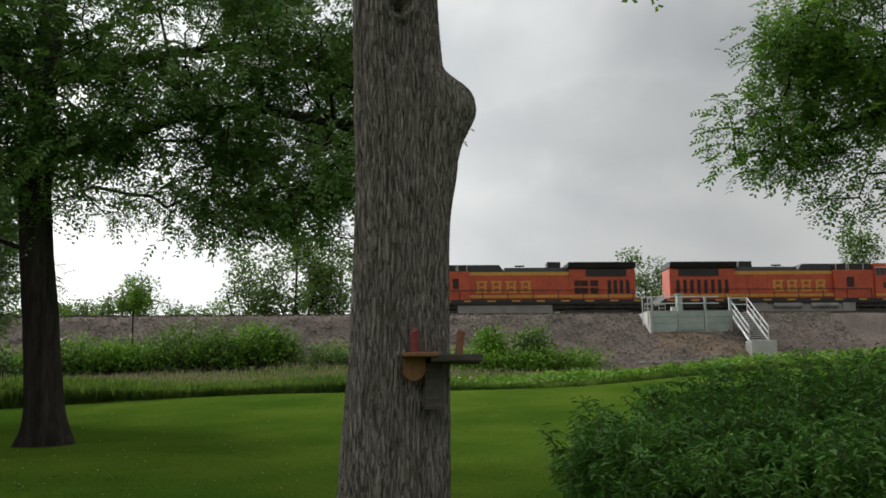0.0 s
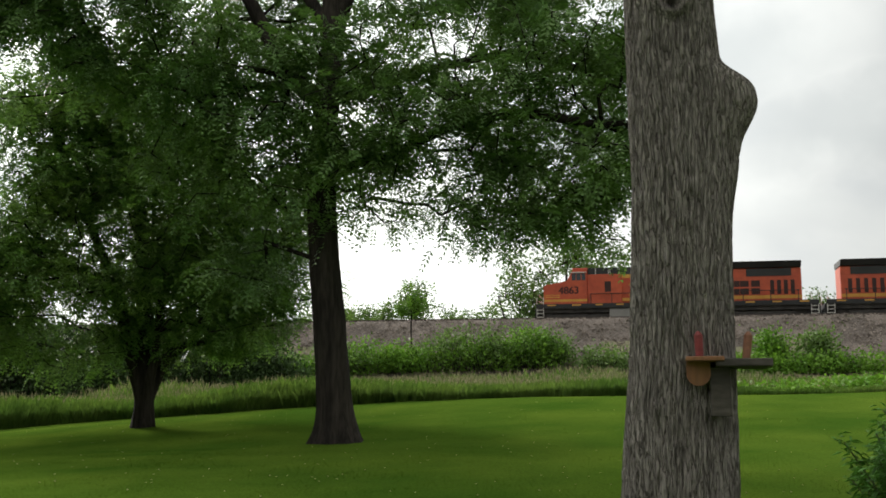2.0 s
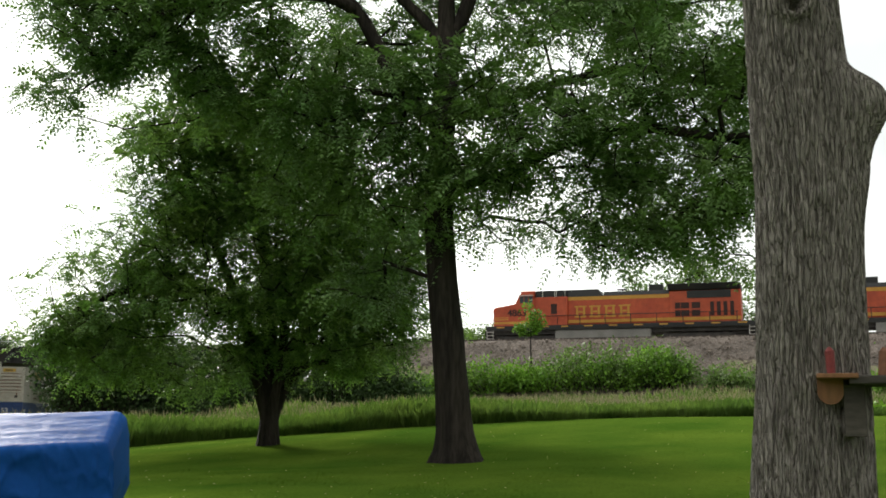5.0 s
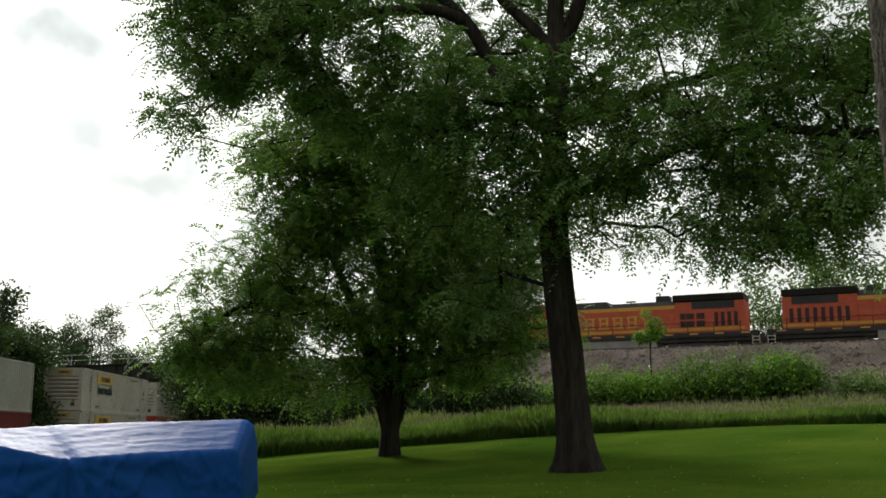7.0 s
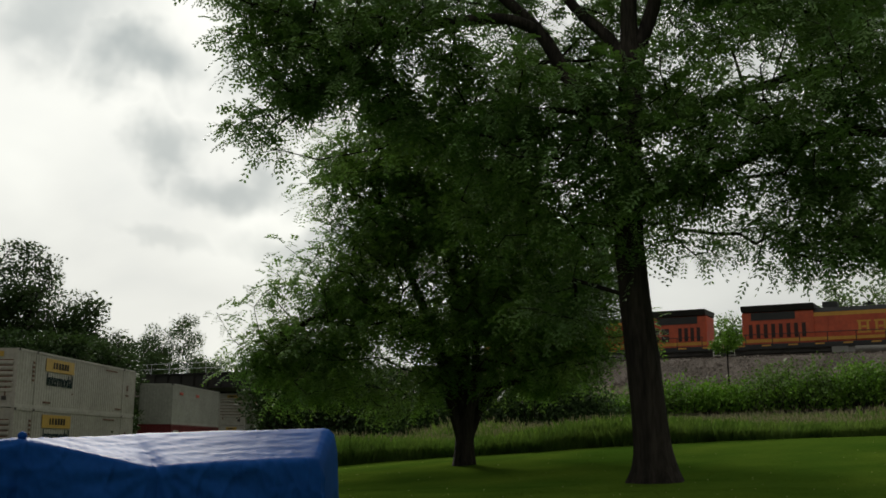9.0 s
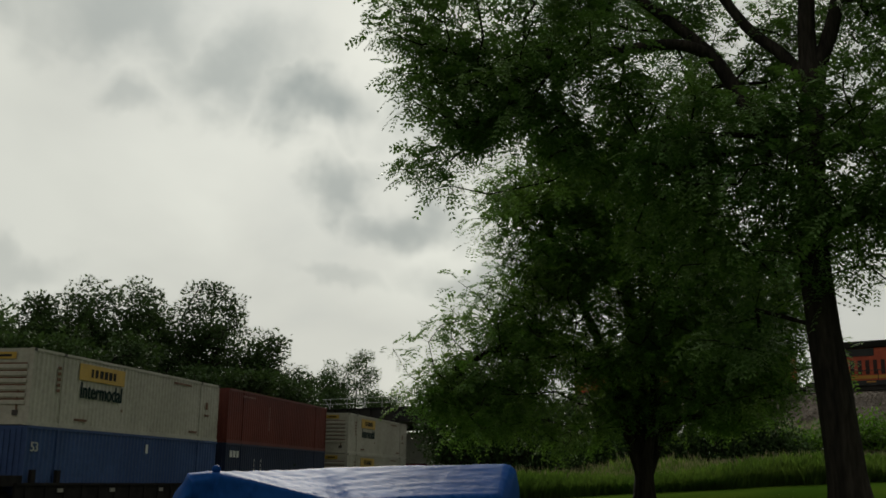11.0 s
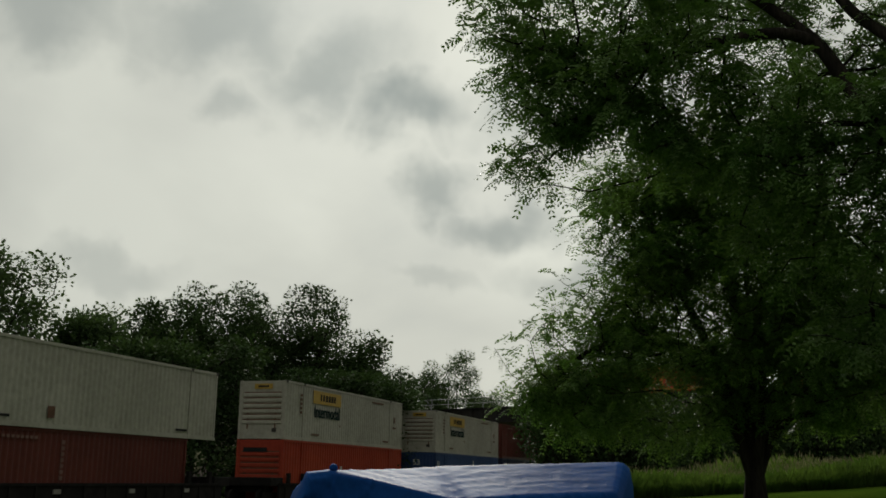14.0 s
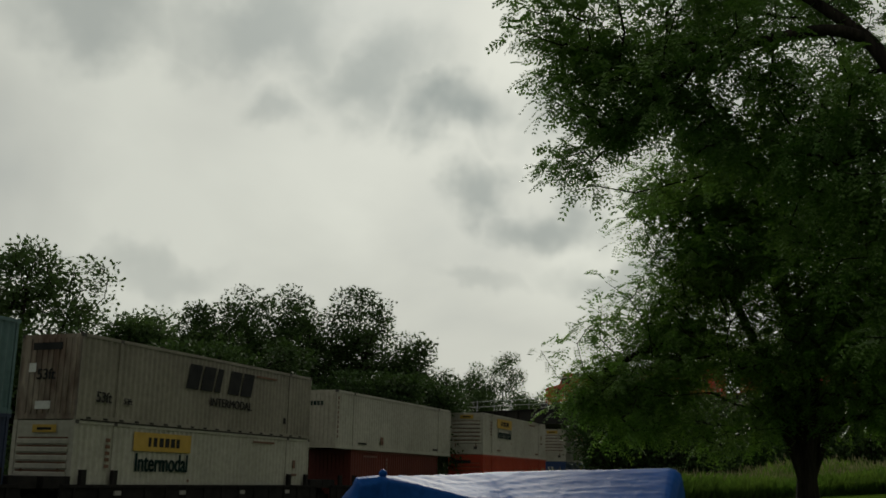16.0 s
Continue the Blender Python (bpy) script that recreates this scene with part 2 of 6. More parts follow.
def quads_object(name, v, mat, parent=None, n=4):
    """A mesh of separate n-gons from an array of shape (count, n, 3)."""
    v = np.asarray(v, dtype=np.float32)
    c = len(v)
    me = bpy.data.meshes.new(name)
    me.vertices.add(c * n); me.vertices.foreach_set("co", v.ravel())
    me.loops.add(c * n); me.loops.foreach_set("vertex_index", np.arange(c * n, dtype=np.int32))
    me.polygons.add(c); me.polygons.foreach_set("loop_start", np.arange(0, c * n, n, dtype=np.int32))
    me.update(calc_edges=True)
    me.materials.append(mat)
    ob = new(name, me)
    ob.parent = parent
    return ob


def part(name, bm, mat, parent=None, label="", smooth=False):
    me = bpy.data.meshes.new(name)
    bm.to_mesh(me)
    bm.free()
    me.materials.append(mat)
    if smooth:
        me.shade_smooth()
    ob = new(name, me)
    ob.parent = parent
    if label:
        tagged(ob, label)
    return ob


def box(bm, x0, x1, y0, y1, z0, z1, bevel=0.0):
    r = bmesh.ops.create_cube(bm, size=1, matrix=Matrix.Translation(((x0 + x1) / 2, (y0 + y1) / 2, (z0 + z1) / 2)) @ Matrix.Diagonal((x1 - x0, y1 - y0, z1 - z0, 1)))
    if bevel:
        es = list({e for v in r["verts"] for e in v.link_edges})
        bmesh.ops.bevel(bm, geom=es, offset=bevel, segments=1, affect="EDGES")
    return r["verts"]


def rod(bm, a, b, r, r2=None, seg=6):
    a, b = Vector(a), Vector(b)
    d = b - a
    m = Matrix.Translation((a + b) / 2) @ d.to_track_quat("Z", "Y").to_matrix().to_4x4()
    bmesh.ops.create_cone(bm, cap_ends=True, segments=seg, radius1=r, radius2=r if r2 is None else r2, depth=d.length, matrix=m)


def bx(x0, x1, y0, y1, z0, z1, bevel=0.0):
    bm = bmesh.new()
    box(bm, x0, x1, y0, y1, z0, z1, bevel)
    return bm


def thing(name, m, label, category, group=""):
    e = new(name)
    e.empty_display_size = 0.3
    e.matrix_basis = m
    return tagged(e, label, category, group)


def smoothstep(a, b, x):
    t = np.clip((np.asarray(x, float) - a) / (b - a), 0, 1)
    return t * t * (3 - 2 * t)


# ---- plan ----
# The high line runs square to bearing 3.15 deg at 80 m; the low line runs away along bearing 28.8 deg.
AB = radians(3.15)
HM = np.array((-math.sin(AB), math.cos(AB)))       # from the eye square to the high line
HT = np.array((-math.cos(AB), -math.sin(AB)))      # along the high line, the way its train goes
HD, RAIL_Z, NEAR_RAIL_Z = 80.0, 7.72, 8.05
AC = radians(118.79)
CN = np.array((-math.sin(AC), math.cos(AC)))       # from the eye square to the low line
CT = np.array((math.sin(radians(28.79)) * -1, math.cos(radians(28.79))))  # along the low line, away
CD, LOW_Z = 25.3, 0.05
CROSS = 101.0


def high(s, d=0.0, z=0.0):
    """A place s metres along the high line and d beyond it."""
    p = HM * (HD + d) + HT * s
    return Vector((p[0], p[1], z))


def low(u, d=0.0, z=0.0):
    p = CN * (CD + d) + CT * u
    return Vector((p[0], p[1], z))


def ground_z(x, y):
    x, y = np.asarray(x, float), np.asarray(y, float)
    d = x * HM[0] + y * HM[1]
    l = -(x * HT[0] + y * HT[1])
    z = np.interp(d, [-60, 0, 7, 22, 30, 34, 37, 45, 60, 66], [0, 0, 0.15, 0.66, 1.3, 1.7, 1.72, 1.75, 2.3, 2.8])
    side = np.interp(l, [-40, -25, -9, -4, 0, 4, 7, 13, 22, 60], [-1.2, -0.75, 0.10, 0.27, 0.33, 0.37, 0.45, 0.93, 1.5, 1.8])
    z = z + side * np.interp(d, [0, 34, 38, 55], [0, 1, 1, 0.45])
    z = z + 0.05 * np.sin(x * 0.35 + 1.3) * np.sin(y * 0.28)
    # the low line's flat corridor
    dc = x * CN[0] + y * CN[1] - CD
    flat = smoothstep(-11, -5, dc)
    z = z * (1 - flat) + (-0.55) * flat
    # the embankment, open where the low line passes
    top = np.interp(d, [64.5, 73.2, 87, 99], [0, 1, 1, 0])
    gap = smoothstep(-9, -6.5, dc) * (1 - smoothstep(6.5, 9, dc))
    far = np.interp(d, [86, 110], [0, 1])
    z = z * (1 - far) + 2.0 * far * (1 - flat) + z * far * flat
    emb = z + (RAIL_Z + 0.06 - z) * top
    return emb * (1 - gap) + np.minimum(emb, -0.55) * gap


M_DIRT = material("bare_dirt", (0.16, 0.12, 0.085), (0.24, 0.18, 0.13), 0.7, 0.95, bump=0.6, bump_scale=12, fine=0.3, spec=0.1)
M_CONCRETE = material("pale_concrete", (0.40, 0.40, 0.38), (0.50, 0.50, 0.47), 1.2, 0.85, bump=0.2, bump_scale=25, fine=0.12)
M_GREENWOOD = material("green_grey_planks", (0.30, 0.36, 0.33), (0.38, 0.43, 0.39), 1.5, 0.8, bump=0.2, bump_scale=20, fine=0.12, obj_random=0.1)
M_GALV = material("galvanised_steel", (0.48, 0.50, 0.50), (0.58, 0.60, 0.60), 3, 0.5, metal=0.5, bump=0.05, fine=0.1)
M_RAIL = material("worn_rail_steel", (0.06, 0.05, 0.045), (0.10, 0.08, 0.07), 3, 0.5, metal=0.6, bump=0.1, fine=0.15)
M_TIE = material("creosoted_wood", (0.06, 0.05, 0.04), (0.10, 0.085, 0.07), 2, 0.9, bump=0.4, bump_scale=18, fine=0.25)
M_GIRDER = material("rusted_dark_girder", (0.010, 0.009, 0.009), (0.022, 0.018, 0.015), 1, 0.7, metal=0.2, bump=0.2, fine=0.2)
M_PATCH = material("weedy_gravel", (0.13, 0.14, 0.07), (0.22, 0.20, 0.13), 0.5, 0.95, bump=0.8, bump_scale=9, fine=0.4, spec=0.1)


# ---- ground ----
def grid(xs, ys):
    X, Y = np.meshgrid(xs, ys)
    i = np.arange(len(xs) * len(ys)).reshape(len(ys), len(xs))
    f = np.stack([i[:-1, :-1], i[:-1, 1:], i[1:, 1:], i[1:, :-1]], -1).reshape(-1, 4)
    return X, Y, f


def build_ground():
    xs = np.concatenate([np.linspace(-1500, -130, 26), np.arange(-120, 70, 1.5), np.linspace(75, 1500, 26)])
    ys = np.concatenate([np.linspace(-400, -20, 14), np.arange(-15, 115, 1.25), np.linspace(120, 2500, 30)])
    X, Y, f = grid(xs, ys)
    v = np.stack([X, Y, ground_z(X, Y)], -1).reshape(-1, 3)
    g = mesh_object("ground", v, f, M_LAWN, smooth=True)
    tagged(g, "mown green lawn rising towards the tall grass", "lawn", kind="structure")
    # stony bank under the high line, one sheet laid over the ground
    ss = np.arange(-60, 130, 1.0)
    ds = np.concatenate([np.arange(62.5, 74, 0.5), np.arange(74.5, 100, 1.5)])
    S, D, f = grid(ss, ds)
    P = HM * D[..., None] + HT * S[..., None]
    Z = ground_z(P[..., 0], P[..., 1]) + 0.06 + np.where(D < 63.2, -0.4, 0) + 0.06 * np.sin(S * 1.7) * np.sin(D * 2.1)
    v = np.stack([P[..., 0], P[..., 1], Z], -1).reshape(-1, 3)
    c = v[f].mean(1)
    dc = np.abs(c[:, 0] * CN[0] + c[:, 1] * CN[1] - CD)
    bank = mesh_object("embankment", v, f[dc > 8.5][:, ::-1], M_BALLAST, smooth=True)
    bank.data.materials.append(M_DIRT)
    bank.data.materials.append(M_PATCH)
    cc = c[dc > 8.5]
    s = cc[:, 0] * HT[0] + cc[:, 1] * HT[1]
    d = cc[:, 0] * HM[0] + cc[:, 1] * HM[1]
    wob = np.array([noise.noise((a * 0.35, b * 0.5, 0.3)) for a, b in zip(s, d)])
    mi = np.where((s > -24.3) & (s < -18.4) & (d < 71.2) & (wob > -0.18), 1, 0)
    mi = np.where((s > -9) & (d < 70) & (wob > 0.02), 2, mi)
    bank.data.polygons.foreach_set("material_index", mi.astype(np.int32))
    tagged(bank, "brown stony railway embankment with weedy patches", "embankment", kind="structure")
    # the bed of the low line
    us = np.arange(-80, 200, 2.0)
    ws = np.array([-4.6, -3.0, -1.9, 1.9, 3.0, 4.6])
    U, W, f = grid(us, ws)
    P = CN * (CD + W[..., None]) + CT * U[..., None]
    Z = np.interp(np.abs(W), [1.9, 3.0, 4.6], [-0.18, -0.2, -0.62])
    bed = mesh_object("track_bed", np.stack([P[..., 0], P[..., 1], Z], -1).reshape(-1, 3), f[:, ::-1], M_BALLAST)
    tagged(bed, "grey ballast bed of the low railway line", "track bed", kind="structure")


build_ground()


def stones():
    rng = np.random.default_rng(3)
    n = 24000
    s, d = rng.uniform(-32, 62, n), rng.uniform(64.8, 74.2, n)
    P = HM * d[:, None] + HT * s[:, None]
    dc = P[:, 0] * CN[0] + P[:, 1] * CN[1] - CD
    P = P[np.abs(dc) > 9]
    z = ground_z(P[:, 0], P[:, 1]) + 0.07
    c = np.concatenate([P, z[:, None]], 1)
    n = len(c)
    r = (0.05 + 0.10 * rng.random(n) ** 3)[:, None]
    a = rng.uniform(0, 6.28, n)
    k = [np.stack([np.cos(a + i * 2.09) * r[:, 0], np.sin(a + i * 2.09) * r[:, 0], rng.uniform(-0.2, 0.3, n) * r[:, 0]], 1) for i in range(3)]
    top = np.stack([rng.normal(0, 0.3, n), rng.normal(0, 0.3, n), rng.uniform(0.7, 1.2, n)], 1) * r
    tri = np.concatenate([np.stack([c + k[i], c + k[(i + 1) % 3], c + top], 1) for i in range(3)])
    ob = quads_object("loose_stones", tri, M_STONE, n=3)
    tagged(ob, "loose brown and grey ballast stones on the bank", "stones", kind="stuff")


M_STONE = material("loose_stone", (0.145, 0.118, 0.10), (0.22, 0.18, 0.154), 6, 0.9, bump=0, island=0.35, spec=0.2)
stones()


def edge_d(l):
    """How far out the mown lawn ends, by the place along the high line."""
    return np.interp(l, [-45, -30, -20, -10, 0, 10, 20, 30], [27, 28.5, 31.5, 34.3, 35, 35.5, 36.5, 37]) + 0.25 * np.sin(l * 0.9) + 0.12 * np.sin(l * 2.7)


def tall_grass():
    rng = np.random.default_rng(11)
    n = 260000
    l = rng.uniform(-52, 34, n)
    k = rng.random(n) ** 2.0
    d = edge_d(l) + k * (64.5 - edge_d(l))
    P = HM * d[:, None] - HT * l[:, None]
    dc = P[:, 0] * CN[0] + P[:, 1] * CN[1] - CD
    ok = dc < -8
    P, d, l, k = P[ok], d[ok], l[ok], k[ok]
    n = len(P)
    c = np.concatenate([P, ground_z(P[:, 0], P[:, 1])[:, None] - 0.03], 1)
    patch = np.array([noise.noise((a * 0.12, b * 0.2, 4.0)) for a, b in zip(l, d)])
    right = smoothstep(0, 10, l)
    h = (0.74 + 0.55 * patch) * rng.uniform(0.45, 1.2, n) * (1 - 0.5 * right) * np.interp(d - edge_d(l), [0, 1.0, 9.0], [0.55, 0.9, 1.2])
    a = rng.uniform(0, 6.28, n)
    w = rng.uniform(0.006, 0.014, n)
    side = np.stack([np.cos(a) * w, np.sin(a) * w, 0 * a], 1)
    lean = np.stack([rng.normal(0.06, 0.20, n), rng.normal(0, 0.20, n), 0 * a], 1) * h[:, None]
    up = np.zeros((n, 3)); up[:, 2] = h
    q = np.stack([c - side, c + side, c + up * 0.62 + lean * 0.25 + side * 0.8, c + up + lean], 1)
    ob = quads_object("tall_grass", q, M_GRASS)
    tagged(ob, "unmown tall meadow grass between lawn and bank", "grass", kind="stuff")
    pick = (rng.random(n) < 0.55 * (1 - 0.8 * right)) & (d - edge_d(l) > 2.2)
    t, hh = (c + up + lean)[pick], 0.22
    m = len(t)
    a = rng.uniform(0, 6.28, m)
    s = np.stack([np.cos(a), np.sin(a), 0 * a], 1) * 0.016
    u = np.stack([rng.normal(0, 0.03, m), rng.normal(0, 0.03, m), np.full(m, hh)], 1)
    ob = quads_object("grass_seed_heads", np.stack([t - u * 0.4, t + s, t + u * 0.6, t - s], 1), M_SEED)
    tagged(ob, "pale straw-coloured seed heads on the tall grass", "grass", kind="stuff")


tall_grass()


def short_grass():
    rng = np.random.default_rng(12)
    n = 190000
    az = np.radians(rng.uniform(-27, 48, n))
    r = 9 + 26 * rng.random(n) ** 1.2
    P = np.stack([-np.sin(az) * r, np.cos(az) * r], 1)
    l = -(P @ HT)
    dc = P @ CN - CD
    ok = (P @ HM < edge_d(l) + 0.3) & (dc < -11)
    P = P[ok]
    n = len(P)
    c = np.concatenate([P, ground_z(P[:, 0], P[:, 1])[:, None] - 0.01], 1)
    clump = np.array([noise.noise((x * 0.8, y * 0.8, 1.0)) for x, y in P])
    h = np.clip(0.02 + 0.014 * clump, 0.008, 0.04) * rng.uniform(0.6, 1.5, n)
    a = rng.uniform(0, 6.28, n)
    s = np.stack([np.cos(a), np.sin(a), 0 * a], 1) * 0.006
    t = np.stack([rng.normal(0, 0.02, n), rng.normal(0, 0.02, n), h], 1)
    ob = quads_object("lawn_grass", np.stack([c - s, c + s, c + t], 1), M_BLADE, n=3)
    tagged(ob, "short mown lawn grass blades", "grass", kind="stuff")
    m = 500
    i = rng.integers(0, n, m)
    p = c[i] + np.array((0, 0, 0.04))
    k = np.array(((1, 0, 0), (0, 1, 0), (-1, 0, 0), (0, -1, 0))) * 0.018
    ob = quads_object("clover_heads", p[:, None, :] + k[None] + np.array((0, 0, 0.012)) * np.array((0, 1, 0, 1))[None, :, None], M_SEED)
    tagged(ob, "tiny pale clover heads in the lawn", "flowers", kind="stuff")


M_BLADE = material("lawn_blade", (0.043, 0.089, 0.009), (0.076, 0.123, 0.014), 0.35, 0.9, bump=0, island=0.15, translucent=0.5, spec=0.0)
short_grass()


# ---- the two lines ----
def rails(name, place, z, s0, s1, d, label):
    e = thing(name, pose(0, 0, 0), label, "rail track")
    tagged(e, kind="structure")
    for off in (-0.7175, 0.7175):
        bm = bmesh.new()
        box(bm, s0, s1, -0.035, 0.035, -0.05, 0.0)
        box(bm, s0, s1, -0.012, 0.012, -0.13, -0.05)
        box(bm, s0, s1, -0.07, 0.07, -0.16, -0.13)
        r = part("rail", bm, M_RAIL, e)
        a, b = place(0, d + off, z), place(10, d + off, z)
        r.matrix_basis = Matrix.Translation(a) @ Matrix.Rotation(math.atan2(b.y - a.y, b.x - a.x), 4, "Z")
    bm = bmesh.new()
    box(bm, -0.11, 0.11, -1.3, 1.3, -0.33, -0.16)
    me = bpy.data.meshes.new("tie")
    bm.to_mesh(me); bm.free()
    me.materials.append(M_TIE)
    s = s0 + 1
    a, b = place(0, d, z), place(10, d, z)
    rot = Matrix.Rotation(math.atan2(b.y - a.y, b.x - a.x), 4, "Z")
    while s < min(s1, s0 + 150):
        t = new("tie", me)
        t.parent = e
        t.matrix_basis = Matrix.Translation(place(s, d, z)) @ rot
        s += 0.75
    return e


rails("rail_track", high, NEAR_RAIL_Z, -70, 140, -5.0, "empty dark steel railway track along the embankment top")
rails("rail_track", high, RAIL_Z + 0.2, -70, 140, 0.0, "steel railway track on the embankment under the locomotives")
rails("rail_track", low, LOW_Z, -80, 200, 0.0, "low steel railway track under the container cars")


def bridge():
    """Plate girders that carry the high line over the low one."""
    m = Matrix.Translation(high(0)) @ Matrix.Rotation(math.atan2(HT[1], HT[0]), 4, "Z")
    c = low(CROSS)
    sc = c.x * HT[0] + c.y * HT[1]
    e = thing("railway_bridge", m, "dark steel plate-girder railway bridge with a thin railing", "bridge")
    tagged(e, kind="structure")
    L0, L1 = sc - 13, sc + 14
    for y in (7.5, -6.5):
        bm = bmesh.new()
        box(bm, L0, L1, y - 0.04, y + 0.04, 6.72, 8.0)
        box(bm, L0, L1, y - 0.22, y + 0.22, 6.66, 6.72)
        box(bm, L0, L1, y - 0.22, y + 0.22, 8.0, 8.06)
        for k in range(17):
            x = L0 + 0.5 + k * (L1 - L0 - 1) / 16
            box(bm, x - 0.03, x + 0.03, y - 0.18, y + 0.18, 6.72, 8.0)
        part("girder", bm, M_GIRDER, e)
    part("deck", bx(L0, L1, -6.4, 7.4, 7.2, 7.6), M_GIRDER, e)
    for k in range(12):
        x = L0 + 1 + k * (L1 - L0 - 2) / 11
        bm = bmesh.new()
        rod(bm, (x, 7.3, 8.0), (x, 7.3, 9.1), 0.022)
        if k % 2 == 0:
            rod(bm, (x, 7.3, 8.05), (x + 0.5, 7.5, 9.0), 0.018)
        part("railing_post", bm, M_GALV, e)
    for z in (8.55, 9.05):
        bm = bmesh.new()
        rod(bm, (L0, 7.3, z), (L1, 7.3, z), 0.015)
        part("railing_bar", bm, M_GALV, e)
    for x0, x1 in ((L0 - 4, L0 + 3), (L1 - 3, L1 + 4)):
        part("abutment", bx(x0, x1, -7.5, 8.5, -1.0, 6.7), M_CONCRETE, e, "weathered concrete abutment")


bridge()


def signal_platform():
    """Timber-faced landing on the bank with posts, rails and a steel stair."""
    m = Matrix.Translation(high(0)) @ Matrix.Rotation(math.atan2(-HT[1], -HT[0]), 4, "Z")
    e = thing("signal_landing", m, "green-grey plank-faced landing with railings on the embankment", "platform")
    x0, x1, y0, y1 = 18.1, 23.6, -9.8, -6.0
    part("fill", bx(x0 + 0.1, x1 - 0.1, y0 + 0.12, y1, 5.2, 7.72), M_DIRT, e)
    for c in range(3):
        a, b = x0 + c * (x1 - x0) / 3, x0 + (c + 1) * (x1 - x0) / 3
        for r in range(4):
            part("plank", bx(a + 0.05, b - 0.05, y0, y0 + 0.1, 6.05 + r * 0.44, 6.47 + r * 0.44), M_GREENWOOD, e)
    for x in (x0, x0 + 1.87, x0 + 3.73, x1):
        part("post", bx(x - 0.07, x + 0.07, y0 - 0.06, y0 + 0.1, 5.3, 8.72), M_GREENWOOD, e)
    part("side_wall", bx(x0 - 0.25, x0 - 0.08, y0 - 0.3, y1, 5.9, 7.8), M_CONCRETE, e)
    for x, y in ((x0 - 0.3, y0), (x0 - 0.55, y0 + 0.5)):
        bm = bmesh.new(); rod(bm, (x, y, 6.8), (x, y, 8.7), 0.04)
        part("rail_post", bm, M_GALV, e)
    for z in (8.3, 8.75):
        bm = bmesh.new(); rod(bm, (x0 - 0.5, y0 + 0.02, z), (x1 - 0.8, y0 + 0.02, z), 0.035)
        part("railing", bm, M_GALV, e)
    part("cabinet", bx(20.2, 20.6, -8.6, -8.2, 7.72, 9.05, 0.02), M_GREENWOOD, e)
    part("cabinet_cap", bx(20.12, 20.68, -8.68, -8.12, 9.05, 9.12), M_GREENWOOD, e)
    part("battery_box", bx(19.7, 20.1, -9.0, -8.6, 7.72, 8.15), M_GALV, e)
    bm = bmesh.new()
    box(bm, -0.45, 0.45, -0.03, 0.03, -0.18, 0.18)
    tip = part("tilted_board", bm, M_GALV, e)
    tip.matrix_basis = pose(18.8, -9.0, 8.6, 0, -35, 10)
    bm = bmesh.new(); rod(bm, (18.8, -9.0, 7.72), (18.8, -9.0, 8.55), 0.03)
    part("board_post", bm, M_GALV, e)
    # stair
    st = thing("steel_stair", m, "galvanised steel stair with handrails down the bank", "stairs")
    xa, xb = x1 + 0.15, x1 + 1.35
    top, foot = (-9.2, 7.75), (-13.0, 5.5)
    for k in range(14):
        t = (k + 0.5) / 14
        y, z = top[0] + (foot[0] - top[0]) * t, top[1] + (foot[1] - top[1]) * t
        part("tread", bx(xa, xb, y - 0.13, y + 0.13, z - 0.03, z), M_GALV, st)
    for x in (xa - 0.05, xb + 0.05):
        bm = bmesh.new()
        rod(bm, (x, top[0], top[1]), (x, foot[0], foot[1]), 0.09, seg=4)
        part("stringer", bm, M_GALV, st)
        for dz in (0.5, 0.95):
            bm = bmesh.new()
            rod(bm, (x, top[0], top[1] + dz), (x, foot[0], foot[1] + dz), 0.045)
            part("handrail", bm, M_GALV, st)
        for t in (0.0, 0.33, 0.66, 1.0):
            y, z = top[0] + (foot[0] - top[0]) * t, top[1] + (foot[1] - top[1]) * t
            bm = bmesh.new(); rod(bm, (x, y, z - 0.1), (x, y, z + 0.95), 0.04)
            part("baluster", bm, M_GALV, st)
    for dz in (0.5, 0.95):
        bm = bmesh.new(); rod(bm, (xa - 0.05, top[0], top[1] + dz), (xb + 0.05, top[0], top[1] + dz), 0.03)
        part("top_bar", bm, M_GALV, st)
    part("concrete_foot", bx(xa - 0.25, xb + 0.25, foot[0] - 0.9, foot[0] + 0.25, 2.9, 5.46, 0.03), M_CONCRETE, st, "pale concrete block")
    k = thing("kerb", m, "low pale concrete kerb along the foot of the bank", "kerb")
    part("beam", bx(16.0, 23.6, -14.1, -13.8, 2.9, 4.2), M_CONCRETE, k)


signal_platform()


# ---- trees ----
def limb_mesh(nodes, parents, radii, sides=7):
    """Tapered tubes along a skeleton, as vertex and face lists."""
    V, F = [], []
    for i, p in enumerate(parents):
        if p < 0:
            continue
        a, b = Vector(nodes[p]), Vector(nodes[i])
        d = b - a
        if d.length < 1e-4:
            continue
        q = d.to_track_quat("Z", "Y")
        n = sides if radii[i] > 0.04 else 4
        k = len(V)
        ra = min(radii[p], radii[i] * 1.35)
        for (c, r) in ((a, ra), (b, radii[i])):
            for j in range(n):
                t = 2 * math.pi * j / n
                V.append(c + q @ Vector((r * math.cos(t), r * math.sin(t), 0)))
        for j in range(n):
            F.append((k + j, k + (j + 1) % n, k + n + (j + 1) % n, k + n + j))
    return V, F


